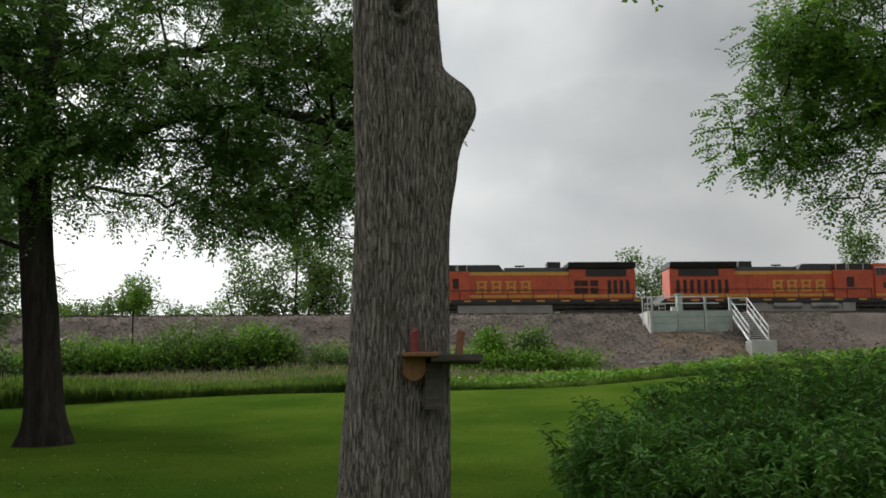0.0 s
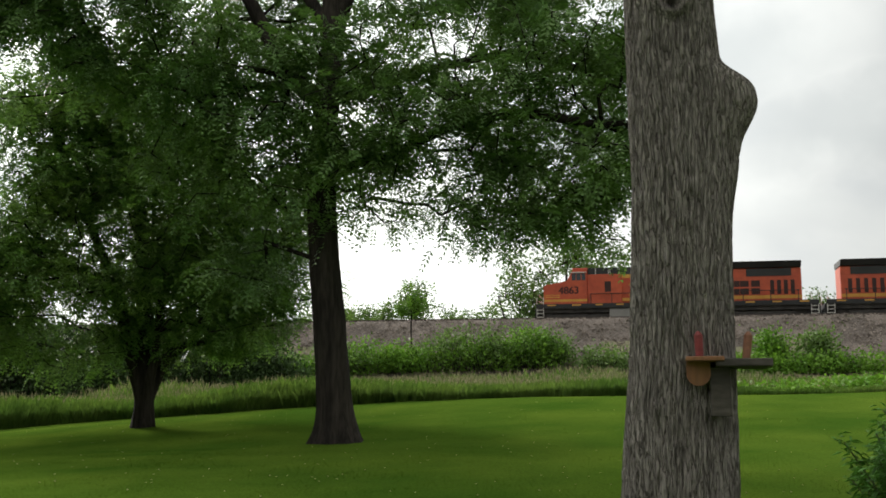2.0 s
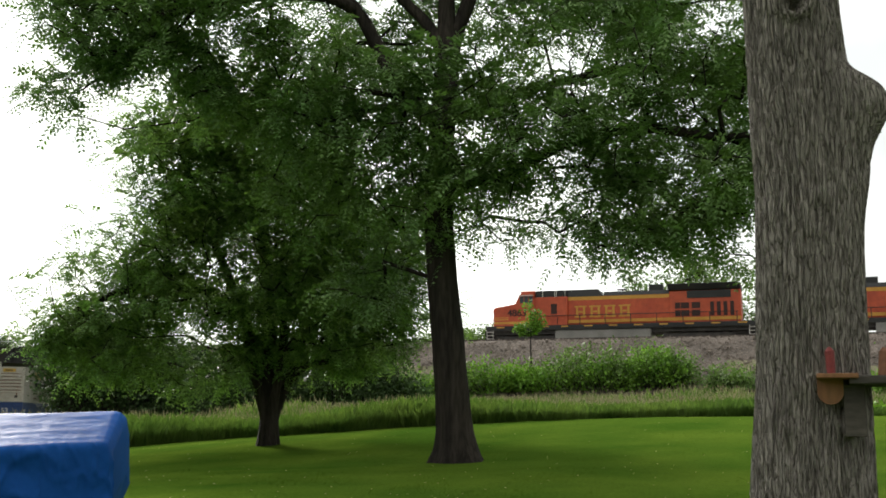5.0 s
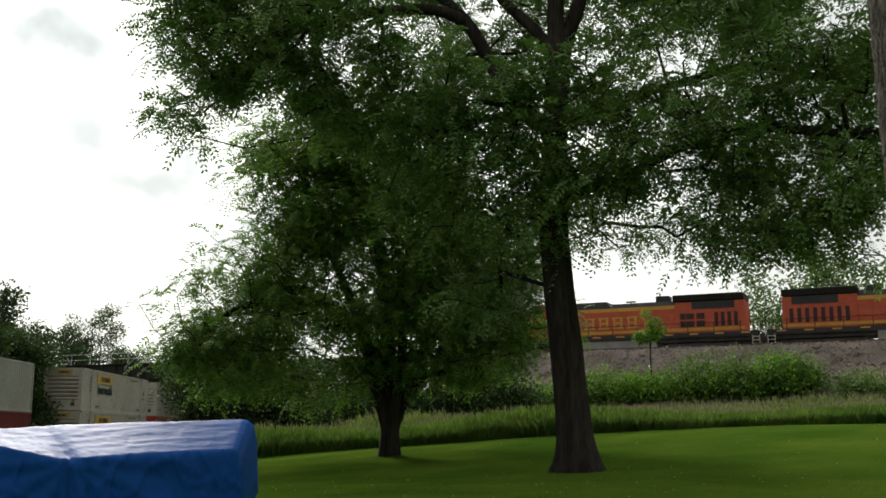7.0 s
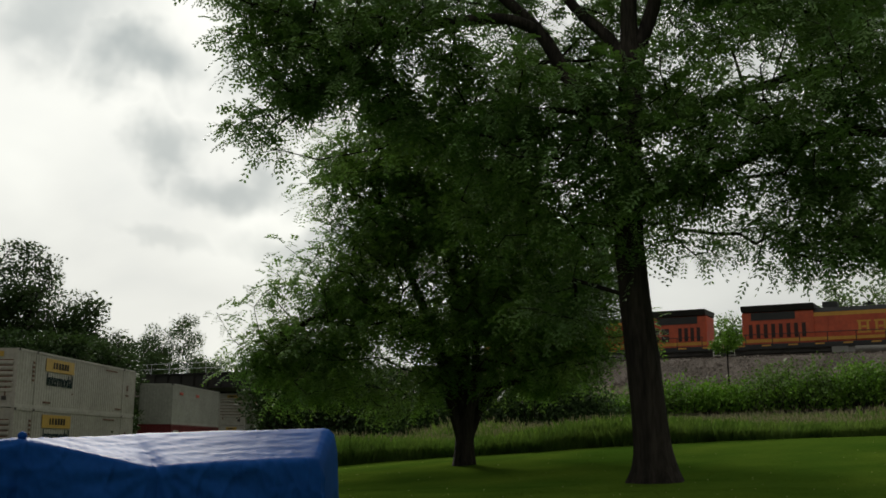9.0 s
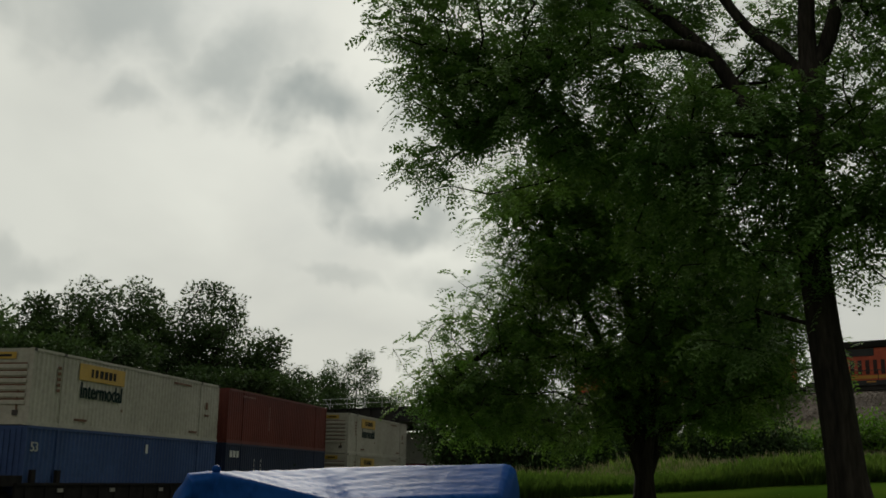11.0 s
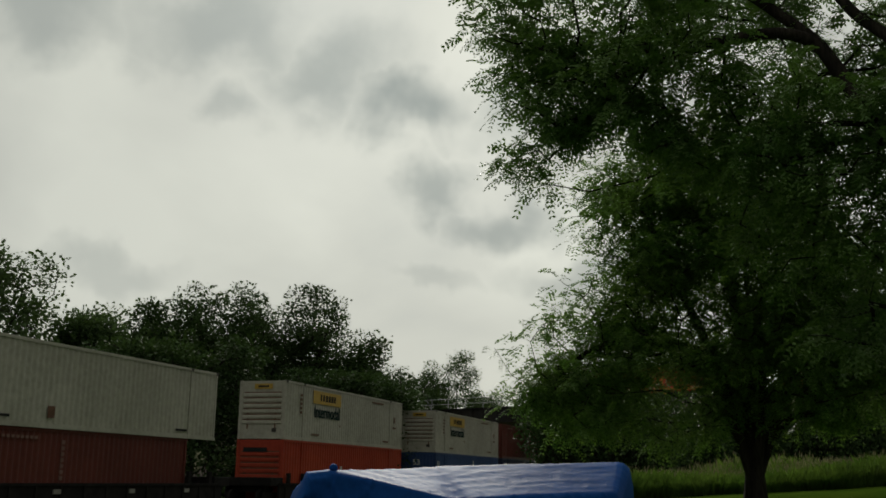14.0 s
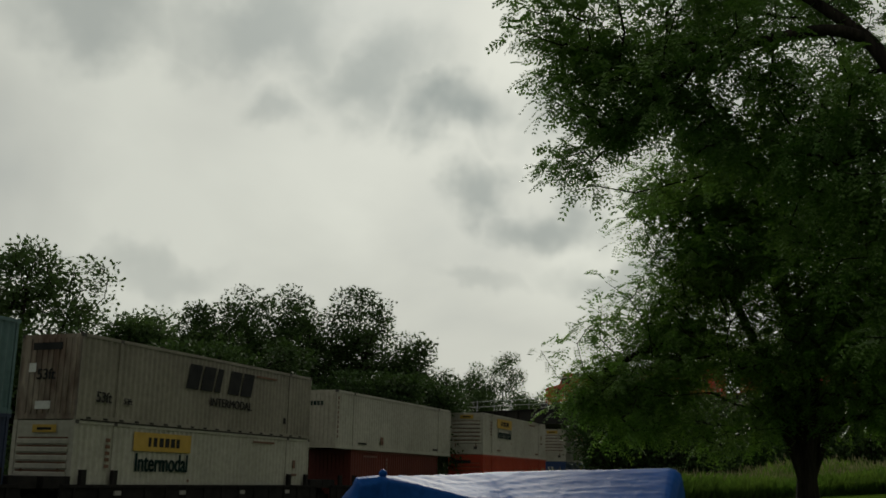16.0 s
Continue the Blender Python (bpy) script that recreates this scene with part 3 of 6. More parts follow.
def loft(chain, radii, seed, root=0.0, seg=18):
    """A smooth continuous limb through the chain's points, with furrows and, for a trunk, spreading roots."""
    P = np.array(chain, float)
    P = np.concatenate([[2 * P[0] - P[1]], P, [2 * P[-1] - P[-2]]])
    R = np.concatenate([[radii[0]], radii, [radii[-1]]])
    pts, rad = [], []
    for i in range(1, len(P) - 2):
        k = max(3, int(np.linalg.norm(P[i + 1] - P[i]) / 0.10))
        for t in np.arange(k) / k:
            a, b, c, d = P[i - 1], P[i], P[i + 1], P[i + 2]
            pts.append(0.5 * (2 * b + (c - a) * t + (2 * a - 5 * b + 4 * c - d) * t * t + (3 * b - a - 3 * c + d) * t ** 3))
            rad.append(R[i] + (R[i + 1] - R[i]) * t)
    pts.append(P[-2]); rad.append(R[-2])
    V, F = [], []
    d0 = Vector(pts[1] - pts[0])
    ex = Vector((1, 0, 0)) if abs(d0.x) < 0.8 * d0.length else Vector((0, 1, 0))
    for j, (p, r) in enumerate(zip(pts, rad)):
        d = Vector(pts[min(j + 1, len(pts) - 1)] - pts[max(j - 1, 0)])
        d.normalize()
        ex = (ex - d * ex.dot(d)).normalized()
        ey = d.cross(ex)
        low_down = math.exp(-max(p[2], 0.0) / 0.42) * root
        for k in range(seg):
            t = 2 * math.pi * k / seg
            x, y = math.cos(t), math.sin(t)
            f = 1 + 0.10 * noise.noise((x * 2.2 + seed, y * 2.2, p[2] * 0.5)) + 0.05 * noise.noise((x * 6, y * 6 + seed, p[2] * 1.1))
            f += low_down * (0.30 + 0.34 * max(0.0, math.cos(2.5 * t + seed + 0.6 * math.sin(3 * t))) ** 2)
            V.append(Vector(p) + (ex * x + ey * y) * (r * f))
    for j in range(len(pts) - 1):
        for k in range(seg):
            a, b = j * seg + k, j * seg + (k + 1) % seg
            F.append((a, b, b + seg, a + seg))
    return V, F


def grow(rng, main, points, droop=0.06):
    """A skeleton: hand-placed limbs, to which the points join one after the other at the nearest node."""
    nodes, parents = [], []
    for chain in main:
        last = -1
        for j, p in enumerate(chain):
            p = np.array(p, float)
            if j == 0 and nodes:
                dd = np.linalg.norm(np.array(nodes) - p, axis=1)
                last = int(dd.argmin())
                continue
            nodes.append(p); parents.append(last); last = len(nodes) - 1
    arr = np.array(nodes)
    order = np.argsort([np.linalg.norm(arr - p, axis=1).min() for p in points])
    tips = []
    for o in order:
        p = points[o]
        arr = np.array(nodes)
        dist = np.linalg.norm(arr - p, axis=1) + 0.6 * np.maximum(0, arr[:, 2] - p[2] + 0.2)
        dist[: max(2, int(len(main[0]) * 0.35))] += 50
        k = int(dist.argmin())
        a = nodes[k]
        n = max(1, int(np.linalg.norm(p - a) / 0.9))
        last = k
        for j in range(1, n + 1):
            t = j / n
            q = a + (p - a) * t + rng.normal(0, 0.07, 3) * (j < n)
            q[2] += droop * math.sin(math.pi * t) * np.linalg.norm(p - a)
            nodes.append(q); parents.append(last); last = len(nodes) - 1
        tips.append(last)
    return nodes, parents, tips


def pipe_radii(nodes, parents, tips, r_tip, r_root, power=2.3):
    load = np.zeros(len(nodes))
    for t in tips:
        load[t] += 1
    for i in range(len(nodes) - 1, -1, -1):
        if parents[i] >= 0:
            load[parents[i]] += load[i]
    load = np.maximum(load, 0.5)
    r = r_tip * load ** (1 / power)
    return np.minimum(r, r_root)


def pinnate(rng, at, way, count, length, width, pairs):
    """Pinnate leaves: pairs of leaflets along a drooping midrib. at, way: arrays (count, 3)."""
    z = np.array((0, 0, 1.0))
    way = way / np.linalg.norm(way, axis=1, keepdims=True)
    side = np.cross(way, z + rng.normal(0, 0.35, (count, 3)))
    side /= np.linalg.norm(side, axis=1, keepdims=True) + 1e-6
    up = np.cross(side, way)
    L = length * rng.uniform(0.65, 1.2, (count, 1))
    out = []
    for i in range(pairs):
        t = (i + 0.7) / pairs
        c = at + way * L * t - up * 0.0 - z * L * 0.38 * t * t
        ll = L * 0.33 * (1 - 0.5 * abs(t - 0.4))
        for s in (-1, 1):
            w = side * s + way * 0.45 - z * 0.22 + rng.normal(0, 0.16, (count, 3))
            w /= np.linalg.norm(w, axis=1, keepdims=True)
            n = way * (L * width)
            out.append(np.stack([c, c + w * ll * 0.45 + n, c + w * ll, c + w * ll * 0.5 - n * 0.8], 1))
    return np.concatenate(out)


def broad(rng, at, way, count, length):
    """Single broad leaves, one kite each."""
    z = np.array((0, 0, 1.0))
    way = way / (np.linalg.norm(way, axis=1, keepdims=True) + 1e-6)
    side = np.cross(way, z + rng.normal(0, 0.6, (count, 3)))
    side /= np.linalg.norm(side, axis=1, keepdims=True) + 1e-6
    L = length * rng.uniform(0.6, 1.25, (count, 1))
    b = at + way * L * 0.45
    return np.stack([at, b + side * L * 0.36, at + way * L, b - side * L * 0.36], 1)


def leaf_sites(rng, nodes, parents, tips, per_tip, spread, droop=0.35):
    """Places and directions of leaves round the ends of the twigs."""
    at, way = [], []
    for t in tips:
        e = np.array(nodes[t]); p = np.array(nodes[parents[t]])
        d = e - p
        d /= np.linalg.norm(d) + 1e-6
        k = rng.poisson(per_tip)
        o = np.clip(rng.normal(0, 1, (k, 3)), -1.5, 1.5) * spread * np.array((1, 1, 0.55))
        a = e + o - d * rng.uniform(0, 0.6, (k, 1))
        w = o / (np.linalg.norm(o, axis=1, keepdims=True) + 1e-6) + d * 0.5 + np.array((0, 0, -droop)) + rng.normal(0, 0.3, (k, 3))
        at.append(a); way.append(w)
    return np.concatenate(at), np.concatenate(way)


def blob_points(rng, blobs, count, hollow=0.45, clump=0, size=0.42):
    """Random places in a union of ellipsoids (cx, cy, cz, rx, ry, rz), towards their shells, singly or in flat clumps."""
    vol = np.array([b[3] * b[4] * b[5] for b in blobs]) ** 0.68
    m = max(len(blobs), count // clump) if clump else count
    pick = rng.choice(len(blobs), m, p=vol / vol.sum())
    u = rng.normal(0, 1, (m, 3))
    u /= np.linalg.norm(u, axis=1, keepdims=True)
    r = rng.uniform(hollow ** 3, 1, (m, 1)) ** (1 / 3)
    B = np.array(blobs)[pick]
    c = B[:, :3] + u * r * B[:, 3:]
    if not clump:
        return c
    out = u * np.array((1, 1, 0)) * rng.uniform(-1, 1, (m, 1))
    i = rng.integers(0, m, count)
    p = c[i] + rng.normal(0, 1, (count, 3)) * size * np.array((1, 1, 0.38)) + out[i] * rng.uniform(-0.6, 0.6, (count, 1))
    p[:, 2] -= 0.22 * np.linalg.norm(p[:, :2] - c[i][:, :2], axis=1)
    return p


def at_bearing(az, r):
    a = radians(az)
    return -math.sin(a) * r, math.cos(a) * r


def tree(name, label, az, r, main, blobs, count, per_tip, spread, leaf_mat, bark_mat, seed, kind="broad", leaf=0.13, r_tip=0.012, r_root=0.4, group="", flare=1.0, turn=None, hollow=0.45, limb=0.0, clump=0, size=0.42):
    rng = np.random.default_rng(seed)
    x, y = at_bearing(az, r)
    e = thing(name, pose(x, y, float(ground_z(x, y)) - 0.05, 0, 0, az if turn is None else turn), label, "tree", group)
    nodes, parents, tips = grow(rng, main, blob_points(rng, blobs, count, hollow, clump, size))
    rad = pipe_radii(nodes, parents, tips, r_tip, r_root)
    n0 = len(main[0])
    for i in range(min(n0, len(rad))):
        rad[i] = max(rad[i], r_root * (1 - 0.45 * i / n0))
    i = n0
    for c, chain in enumerate(main[1:]):
        for j in range(len(chain) - 1):
            rad[i] = max(rad[i], (limb[c] if isinstance(limb, tuple) else limb) * (1 - 0.6 * j / len(chain)))
            i += 1
    # the placed limbs are smooth lofts, the twigs short tubes
    fixed = n0 + sum(len(c) - 1 for c in main[1:])
    V, F = limb_mesh(nodes, [-1 if i < fixed else p for i, p in enumerate(parents)], rad, 8)
    i = n0
    lofts = [(main[0], rad[:n0], flare)]
    for chain in main[1:]:
        k = len(chain) - 1
        lofts.append((chain, np.concatenate([[min(rad[parents[i]], rad[i] * 1.3)], rad[i:i + k]]), 0.0))
        i += k
    for c, (chain, rr, root) in enumerate(lofts):
        v, f = loft(chain, rr, seed + c, root, 36 if c == 0 else 14)
        n = len(V)
        V += v
        F += [tuple(n + j for j in q) for q in f]
    mesh_object("trunk", V, F, bark_mat, e, smooth=True)
    at, way = leaf_sites(rng, nodes, parents, tips, per_tip, spread)
    q = pinnate(rng, at, way, len(at), leaf, 0.095, 5) if kind == "pinnate" else broad(rng, at, way, len(at), leaf)
    quads_object("crown", q, leaf_mat, e)
    return e


def big_tree():
    trunk = [(0.10, 0, 0), (0.08, 0, 0.6), (-0.06, 0, 2.2), (-0.24, 0, 4.2), (-0.35, 0, 6.2), (-0.28, 0.05, 8.0), (-0.15, 0.1, 9.6)]
    main = [trunk,
            [(-0.15, 0.1, 9.6), (0.05, 0.2, 10.4), (0.5, 0.4, 12.0), (0.8, 0.5, 15.0)],
            [(-0.15, 0.1, 9.6), (-0.2, 0.2, 11.0), (-0.15, 0, 13), (-0.4, 0, 16)],
            [(-0.15, 0.1, 9.6), (-0.7, 0.3, 10.7), (-1.6, 0.6, 11.8), (-2.6, 0.8, 13.6)],
            [(-0.25, 0.05, 8.0), (-0.9, 0.4, 8.6), (-1.5, 0.6, 9.4), (-2.0, 0.8, 10.4), (-2.5, 0.9, 11.3), (-3.4, 1.0, 12.3), (-4.6, 1.2, 13.5)],
            [(-2.5, 0.9, 11.3), (-3.3, 0.5, 11.5), (-4.6, 0.0, 11.3), (-6.2, -0.4, 10.9), (-7.4, -0.6, 10.4)],
            [(-0.9, 0.4, 8.6), (-1.8, -0.1, 8.4), (-3.0, -0.5, 8.0)],
            [(-0.27, 0, 6.2), (0.45, -0.4, 6.5), (1.2, -0.7, 6.55), (1.8, -0.9, 6.9), (2.8, -1.2, 7.3), (4.2, -1.5, 7.5), (6.0, -1.8, 7.2)],
            [(-0.25, 0.05, 8.0), (0.8, 0.8, 8.8), (2.6, 1.6, 9.6), (4.8, 2.0, 10.2), (6.6, 2.0, 9.8)],
            [(-0.25, 0.05, 8.0), (-1.2, -1.4, 8.2), (-2.0, -2.6, 8.0)]]
    blobs = [(3.4, -0.6, 8.9, 3.2, 3.0, 2.0), (5.7, 0.0, 9.0, 2.2, 2.4, 1.7), (5.2, -1.2, 6.8, 2.6, 2.2, 1.4), (2.6, -1.4, 6.9, 2.4, 1.8, 1.2), 
             (-1.2, -1.6, 7.6, 1.5, 1.5, 1.0), (-3.2, -0.8, 8.6, 1.6, 1.6, 0.9), (-5.7, -0.8, 11.2, 1.8, 1.6, 1.2), (-7.8, -0.5, 11.2, 1.5, 1.4, 1.4), (-9.3, -0.4, 8.9, 0.6, 0.7, 1.2),
             (-8.6, -0.5, 10.0, 1.0, 1.0, 1.2), (-9.6, -0.4, 11.4, 0.9, 1.0, 1.2), (-1.6, -1.2, 6.7, 1.4, 1.3, 1.0), (-2.2, -1.0, 8.0, 1.8, 1.6, 1.2), (-0.3, -1.9, 8.3, 1.4, 1.0, 1.6), (-4.6, -0.8, 9.8, 1.8, 1.6, 0.9), (-5.2, -0.6, 9.4, 1.7, 1.6, 0.8), (-3.8, -0.6, 8.9, 1.5, 1.5, 0.8), (-1.6, 2.6, 13.6, 4.5, 2.6, 2.8), (4.4, 1.0, 13.2, 3.8, 3.4, 3.0), (-6.6, 0, 13.6, 3.2, 3, 2.2), (0.9, 0.2, 6.0, 1.2, 1.4, 0.7),
             (6.4, -0.6, 5.7, 1.2, 1.2, 0.8), (3.6, -1.0, 5.6, 1.3, 1.2, 0.7), (2.0, -0.6, 5.7, 0.9, 1.0, 0.5), (5.0, -0.8, 5.5, 1.0, 1.0, 0.6), (2.2, -0.8, 6.2, 1.8, 1.4, 0.8), (4.6, -1.0, 6.0, 1.9, 1.5, 0.7),
             (1.9, -1.2, 5.3, 1.2, 0.9, 0.6), (4.0, -1.2, 5.2, 1.5, 0.9, 0.5), (6.4, -1.0, 5.2, 1.4, 0.9, 0.6), (2.6, -1.5, 4.75, 0.5, 0.5, 0.35), (1.0, -1.0, 5.7, 0.9, 0.8, 0.6), (-2.4, 0.6, 5.6, 1.6, 1.2, 0.9), (-2.2, 0.8, 4.3, 1.0, 0.8, 0.7),
             (-4.2, 0.4, 8.0, 1.8, 1.4, 0.9), (-2.4, -0.6, 7.0, 1.5, 1.2, 0.9), (-3.4, 0.8, 6.6, 1.6, 1.2, 1.0),
             (0.7, 0.9, 8.4, 0.9, 0.9, 1.4), (0.9, -0.4, 6.9, 0.6, 0.7, 0.7), (0.8, 2.4, 11.2, 2.2, 1.4, 1.4), (-1.8, 2.4, 11.4, 1.8, 1.4, 1.3), (3.6, 1.2, 11.3, 2.0, 1.6, 1.2), (-3.6, 2.6, 10.6, 1.8, 1.2, 1.2), (2.6, 1.2, 12.8, 2.4, 1.6, 1.2), (-4.4, 1.8, 12.8, 2.2, 1.4, 1.2),
             (1.5, -1.4, 4.9, 0.5, 0.4, 0.45), (3.6, -1.4, 4.7, 0.5, 0.4, 0.45), (5.1, -1.3, 4.8, 0.4, 0.4, 0.4), (6.9, -1.2, 4.6, 0.5, 0.4, 0.5),
             (-9.6, -0.4, 12.3, 1.7, 1.3, 1.0), (-10.2, -0.4, 11.6, 0.7, 0.7, 0.7), (-7.0, -0.2, 10.4, 1.4, 1.2, 1.0), (-7.4, 0.2, 12.4, 1.8, 1.4, 1.0), (-5.6, 0.6, 10.6, 1.6, 1.2, 1.2), (-6.6, -0.4, 9.7, 1.0, 1.0, 0.5), (-5.9, -0.3, 8.9, 1.2, 1.1, 0.6), (-8.9, -0.5, 10.2, 1.1, 0.9, 1.3), (-9.0, -0.4, 8.4, 0.5, 0.5, 0.7), (-1.0, -1.6, 6.6, 1.2, 0.9, 0.9), (1.6, -1.8, 8.2, 1.8, 1.0, 1.4), (4.2, -2.0, 7.8, 2.0, 1.0, 1.3), (6.6, -1.6, 7.6, 1.6, 1.2, 1.4)]
    return tree("walnut_tree", "broad dark-trunked walnut tree with drooping green leaves", 21.2, 24.0, main, blobs, 1800, 16, 0.25, M_LEAF_A, M_BARK_DK, 5,
                kind="pinnate", leaf=0.45, r_tip=0.010, r_root=0.44, clump=3, size=0.34, limb=(0.19, 0.21, 0.15, 0.21, 0.08, 0.05, 0.13, 0.10, 0.07))


def second_tree():
    trunk = [(0, 0, 0), (0, 0, 0.5), (0.0, 0, 1.0), (-0.05, 0.05, 1.8), (-0.1, 0.05, 2.8), (-0.2, 0, 4.6), (-0.5, 0, 7.0), (-1.6, 0, 9.0)]
    main = [trunk, [(0, 0, 0.5), (-0.14, -0.08, 1.0), (-0.36, -0.14, 1.8), (-0.62, -0.2, 2.7), (-0.95, -0.3, 4.0), (-2.0, -0.5, 6.5), (-2.8, -0.6, 8.5)],
            [(0, 0, 0.5), (0.16, 0.05, 1.0), (0.46, 0.2, 1.8), (0.85, 0.4, 2.9), (1.8, 0.5, 5.0)], [(0, 0, 0.5), (0.08, -0.16, 1.0), (0.2, -0.26, 1.8), (0.32, -0.5, 3.0), (0.35, -0.6, 4.4)],
            [(0.46, 0.2, 1.8), (0.95, 0.1, 2.3), (1.6, 0.0, 3.0)],
            [(-0.95, -0.3, 4.0), (-2.2, -0.6, 4.6), (-4.0, -0.8, 4.6), (-5.6, -0.8, 3.9)]]
    blobs = [(-1.0, 0, 5.6, 3.8, 3.4, 2.6), (-3.8, -0.3, 4.6, 2.6, 2.4, 1.8), (-5.3, -0.4, 3.8, 1.5, 1.5, 0.9), (-6.45, -0.4, 3.3, 0.7, 0.8, 0.45), (-2.8, 0, 8.0, 2.3, 2.6, 2.0), (-3.7, 0, 10.0, 1.0, 1.2, 1.0),
             (1.6, 0, 4.4, 2.2, 2.6, 2.3), (3.2, 0, 5.2, 1.5, 2.0, 2.2), (2.8, -0.3, 3.5, 1.5, 1.6, 1.0), (-3.0, -0.8, 2.6, 2.6, 1.8, 0.9), (0.4, 0, 7.4, 2.2, 2.4, 2.2), (0.2, 0, 8.9, 1.8, 2.0, 1.4), (2.4, 0, 6.9, 1.9, 2.2, 1.7), (-1.4, -0.2, 9.6, 1.4, 1.4, 1.0), (-4.8, -0.5, 2.5, 1.3, 1.3, 0.6), (3.9, 0.2, 6.6, 1.4, 1.6, 1.6), (4.3, 0.2, 4.6, 1.1, 1.4, 1.3), (-2.6, 0, 11.0, 1.5, 1.4, 0.9), (-3.1, 0, 9.4, 1.1, 1.3, 1.2), (-1.0, 0, 10.6, 1.6, 1.4, 0.9), (-1.2, -1.6, 7.0, 2.4, 1.2, 1.6), (-3.4, -1.2, 6.4, 1.9, 1.2, 1.4), (1.0, -1.6, 5.6, 2.2, 1.2, 1.6), (-1.6, -1.8, 4.4, 2.4, 1.0, 1.2), (0.6, -1.4, 3.6, 1.8, 1.0, 0.9), (-0.4, -1.0, 8.6, 1.8, 1.2, 1.2)]
    return tree("multi_stemmed_tree", "full-crowned green tree with several dark stems", 31.2, 32.0, main, blobs, 2100, 15, 0.28, M_LEAF_B, M_BARK_DK, 8,
                kind="pinnate", leaf=0.42, r_tip=0.009, r_root=0.29, hollow=0.4, limb=(0.17, 0.17, 0.15, 0.07, 0.07), clump=3, size=0.36)


def right_tree():
    """The tree beside the bush, whose branch hangs into view."""
    trunk = [(0, 0, 0), (0, 0, 0.6), (0.05, 0, 2.2), (0.0, 0, 3.8), (0.1, 0, 5.2), (0.2, 0, 7.5)]
    main = [trunk, [(0.1, 0, 5.2), (-0.9, 0, 5.1), (-1.9, 0.1, 4.75), (-2.7, 0.15, 4.55), (-3.3, 0.2, 4.4)],
            [(-1.9, 0.1, 4.75), (-2.1, 0.1, 4.2), (-2.2, 0.1, 3.6), (-2.35, 0.1, 3.1)],
            [(0.1, 0, 5.2), (-1.2, 0.3, 6.0), (-2.6, 0.4, 6.3), (-3.6, 0.4, 6.0)]]
    blobs = [(-2.5, 0.2, 4.9, 0.9, 0.8, 0.8), (-3.2, 0.2, 5.6, 0.7, 0.7, 0.7), (-2.3, 0.2, 4.2, 0.6, 0.5, 0.5), (-3.3, 0.2, 4.9, 0.75, 0.8, 0.75), (-3.7, 0.2, 4.2, 0.45, 0.5, 0.5), (-2.6, 0.2, 5.6, 1.0, 0.9, 0.6), (-3.0, 0.2, 4.0, 0.6, 0.5, 0.5), (-2.75, 0.1, 3.45, 0.3, 0.3, 0.3), (-2.35, 0.1, 3.05, 0.32, 0.3, 0.12),
             (-1.6, 0.1, 4.1, 0.35, 0.4, 0.4), (-1.6, 0.3, 6.6, 1.5, 1.4, 0.8), (1.5, 0, 8.0, 2.5, 2.5, 2.0), (2.0, 0, 5.6, 1.8, 1.8, 1.2)]
    return tree("leaning_walnut", "green walnut with a low hanging branch", -36.5, 12.0, main, [(b[0] - 0.42,) + tuple(b[1:]) for b in blobs], 620, 23, 0.18, M_LEAF_A2, M_BARK_DK, 21,
                kind="pinnate", leaf=0.23, r_tip=0.006, r_root=0.26, turn=-36.5, limb=0.07, clump=3, size=0.2)


# brighter copy of walnut_leaf: the sunlit look is put into its colour
M_LEAF_A2 = material("sun_toned_walnut_leaf", (0.13, 0.245, 0.055), (0.20, 0.335, 0.08), 0.6, 0.5, bump=0, bump_scale=5, island=0.35, translucent=0.45, spec=0.35)
big_tree()
second_tree()
right_tree()


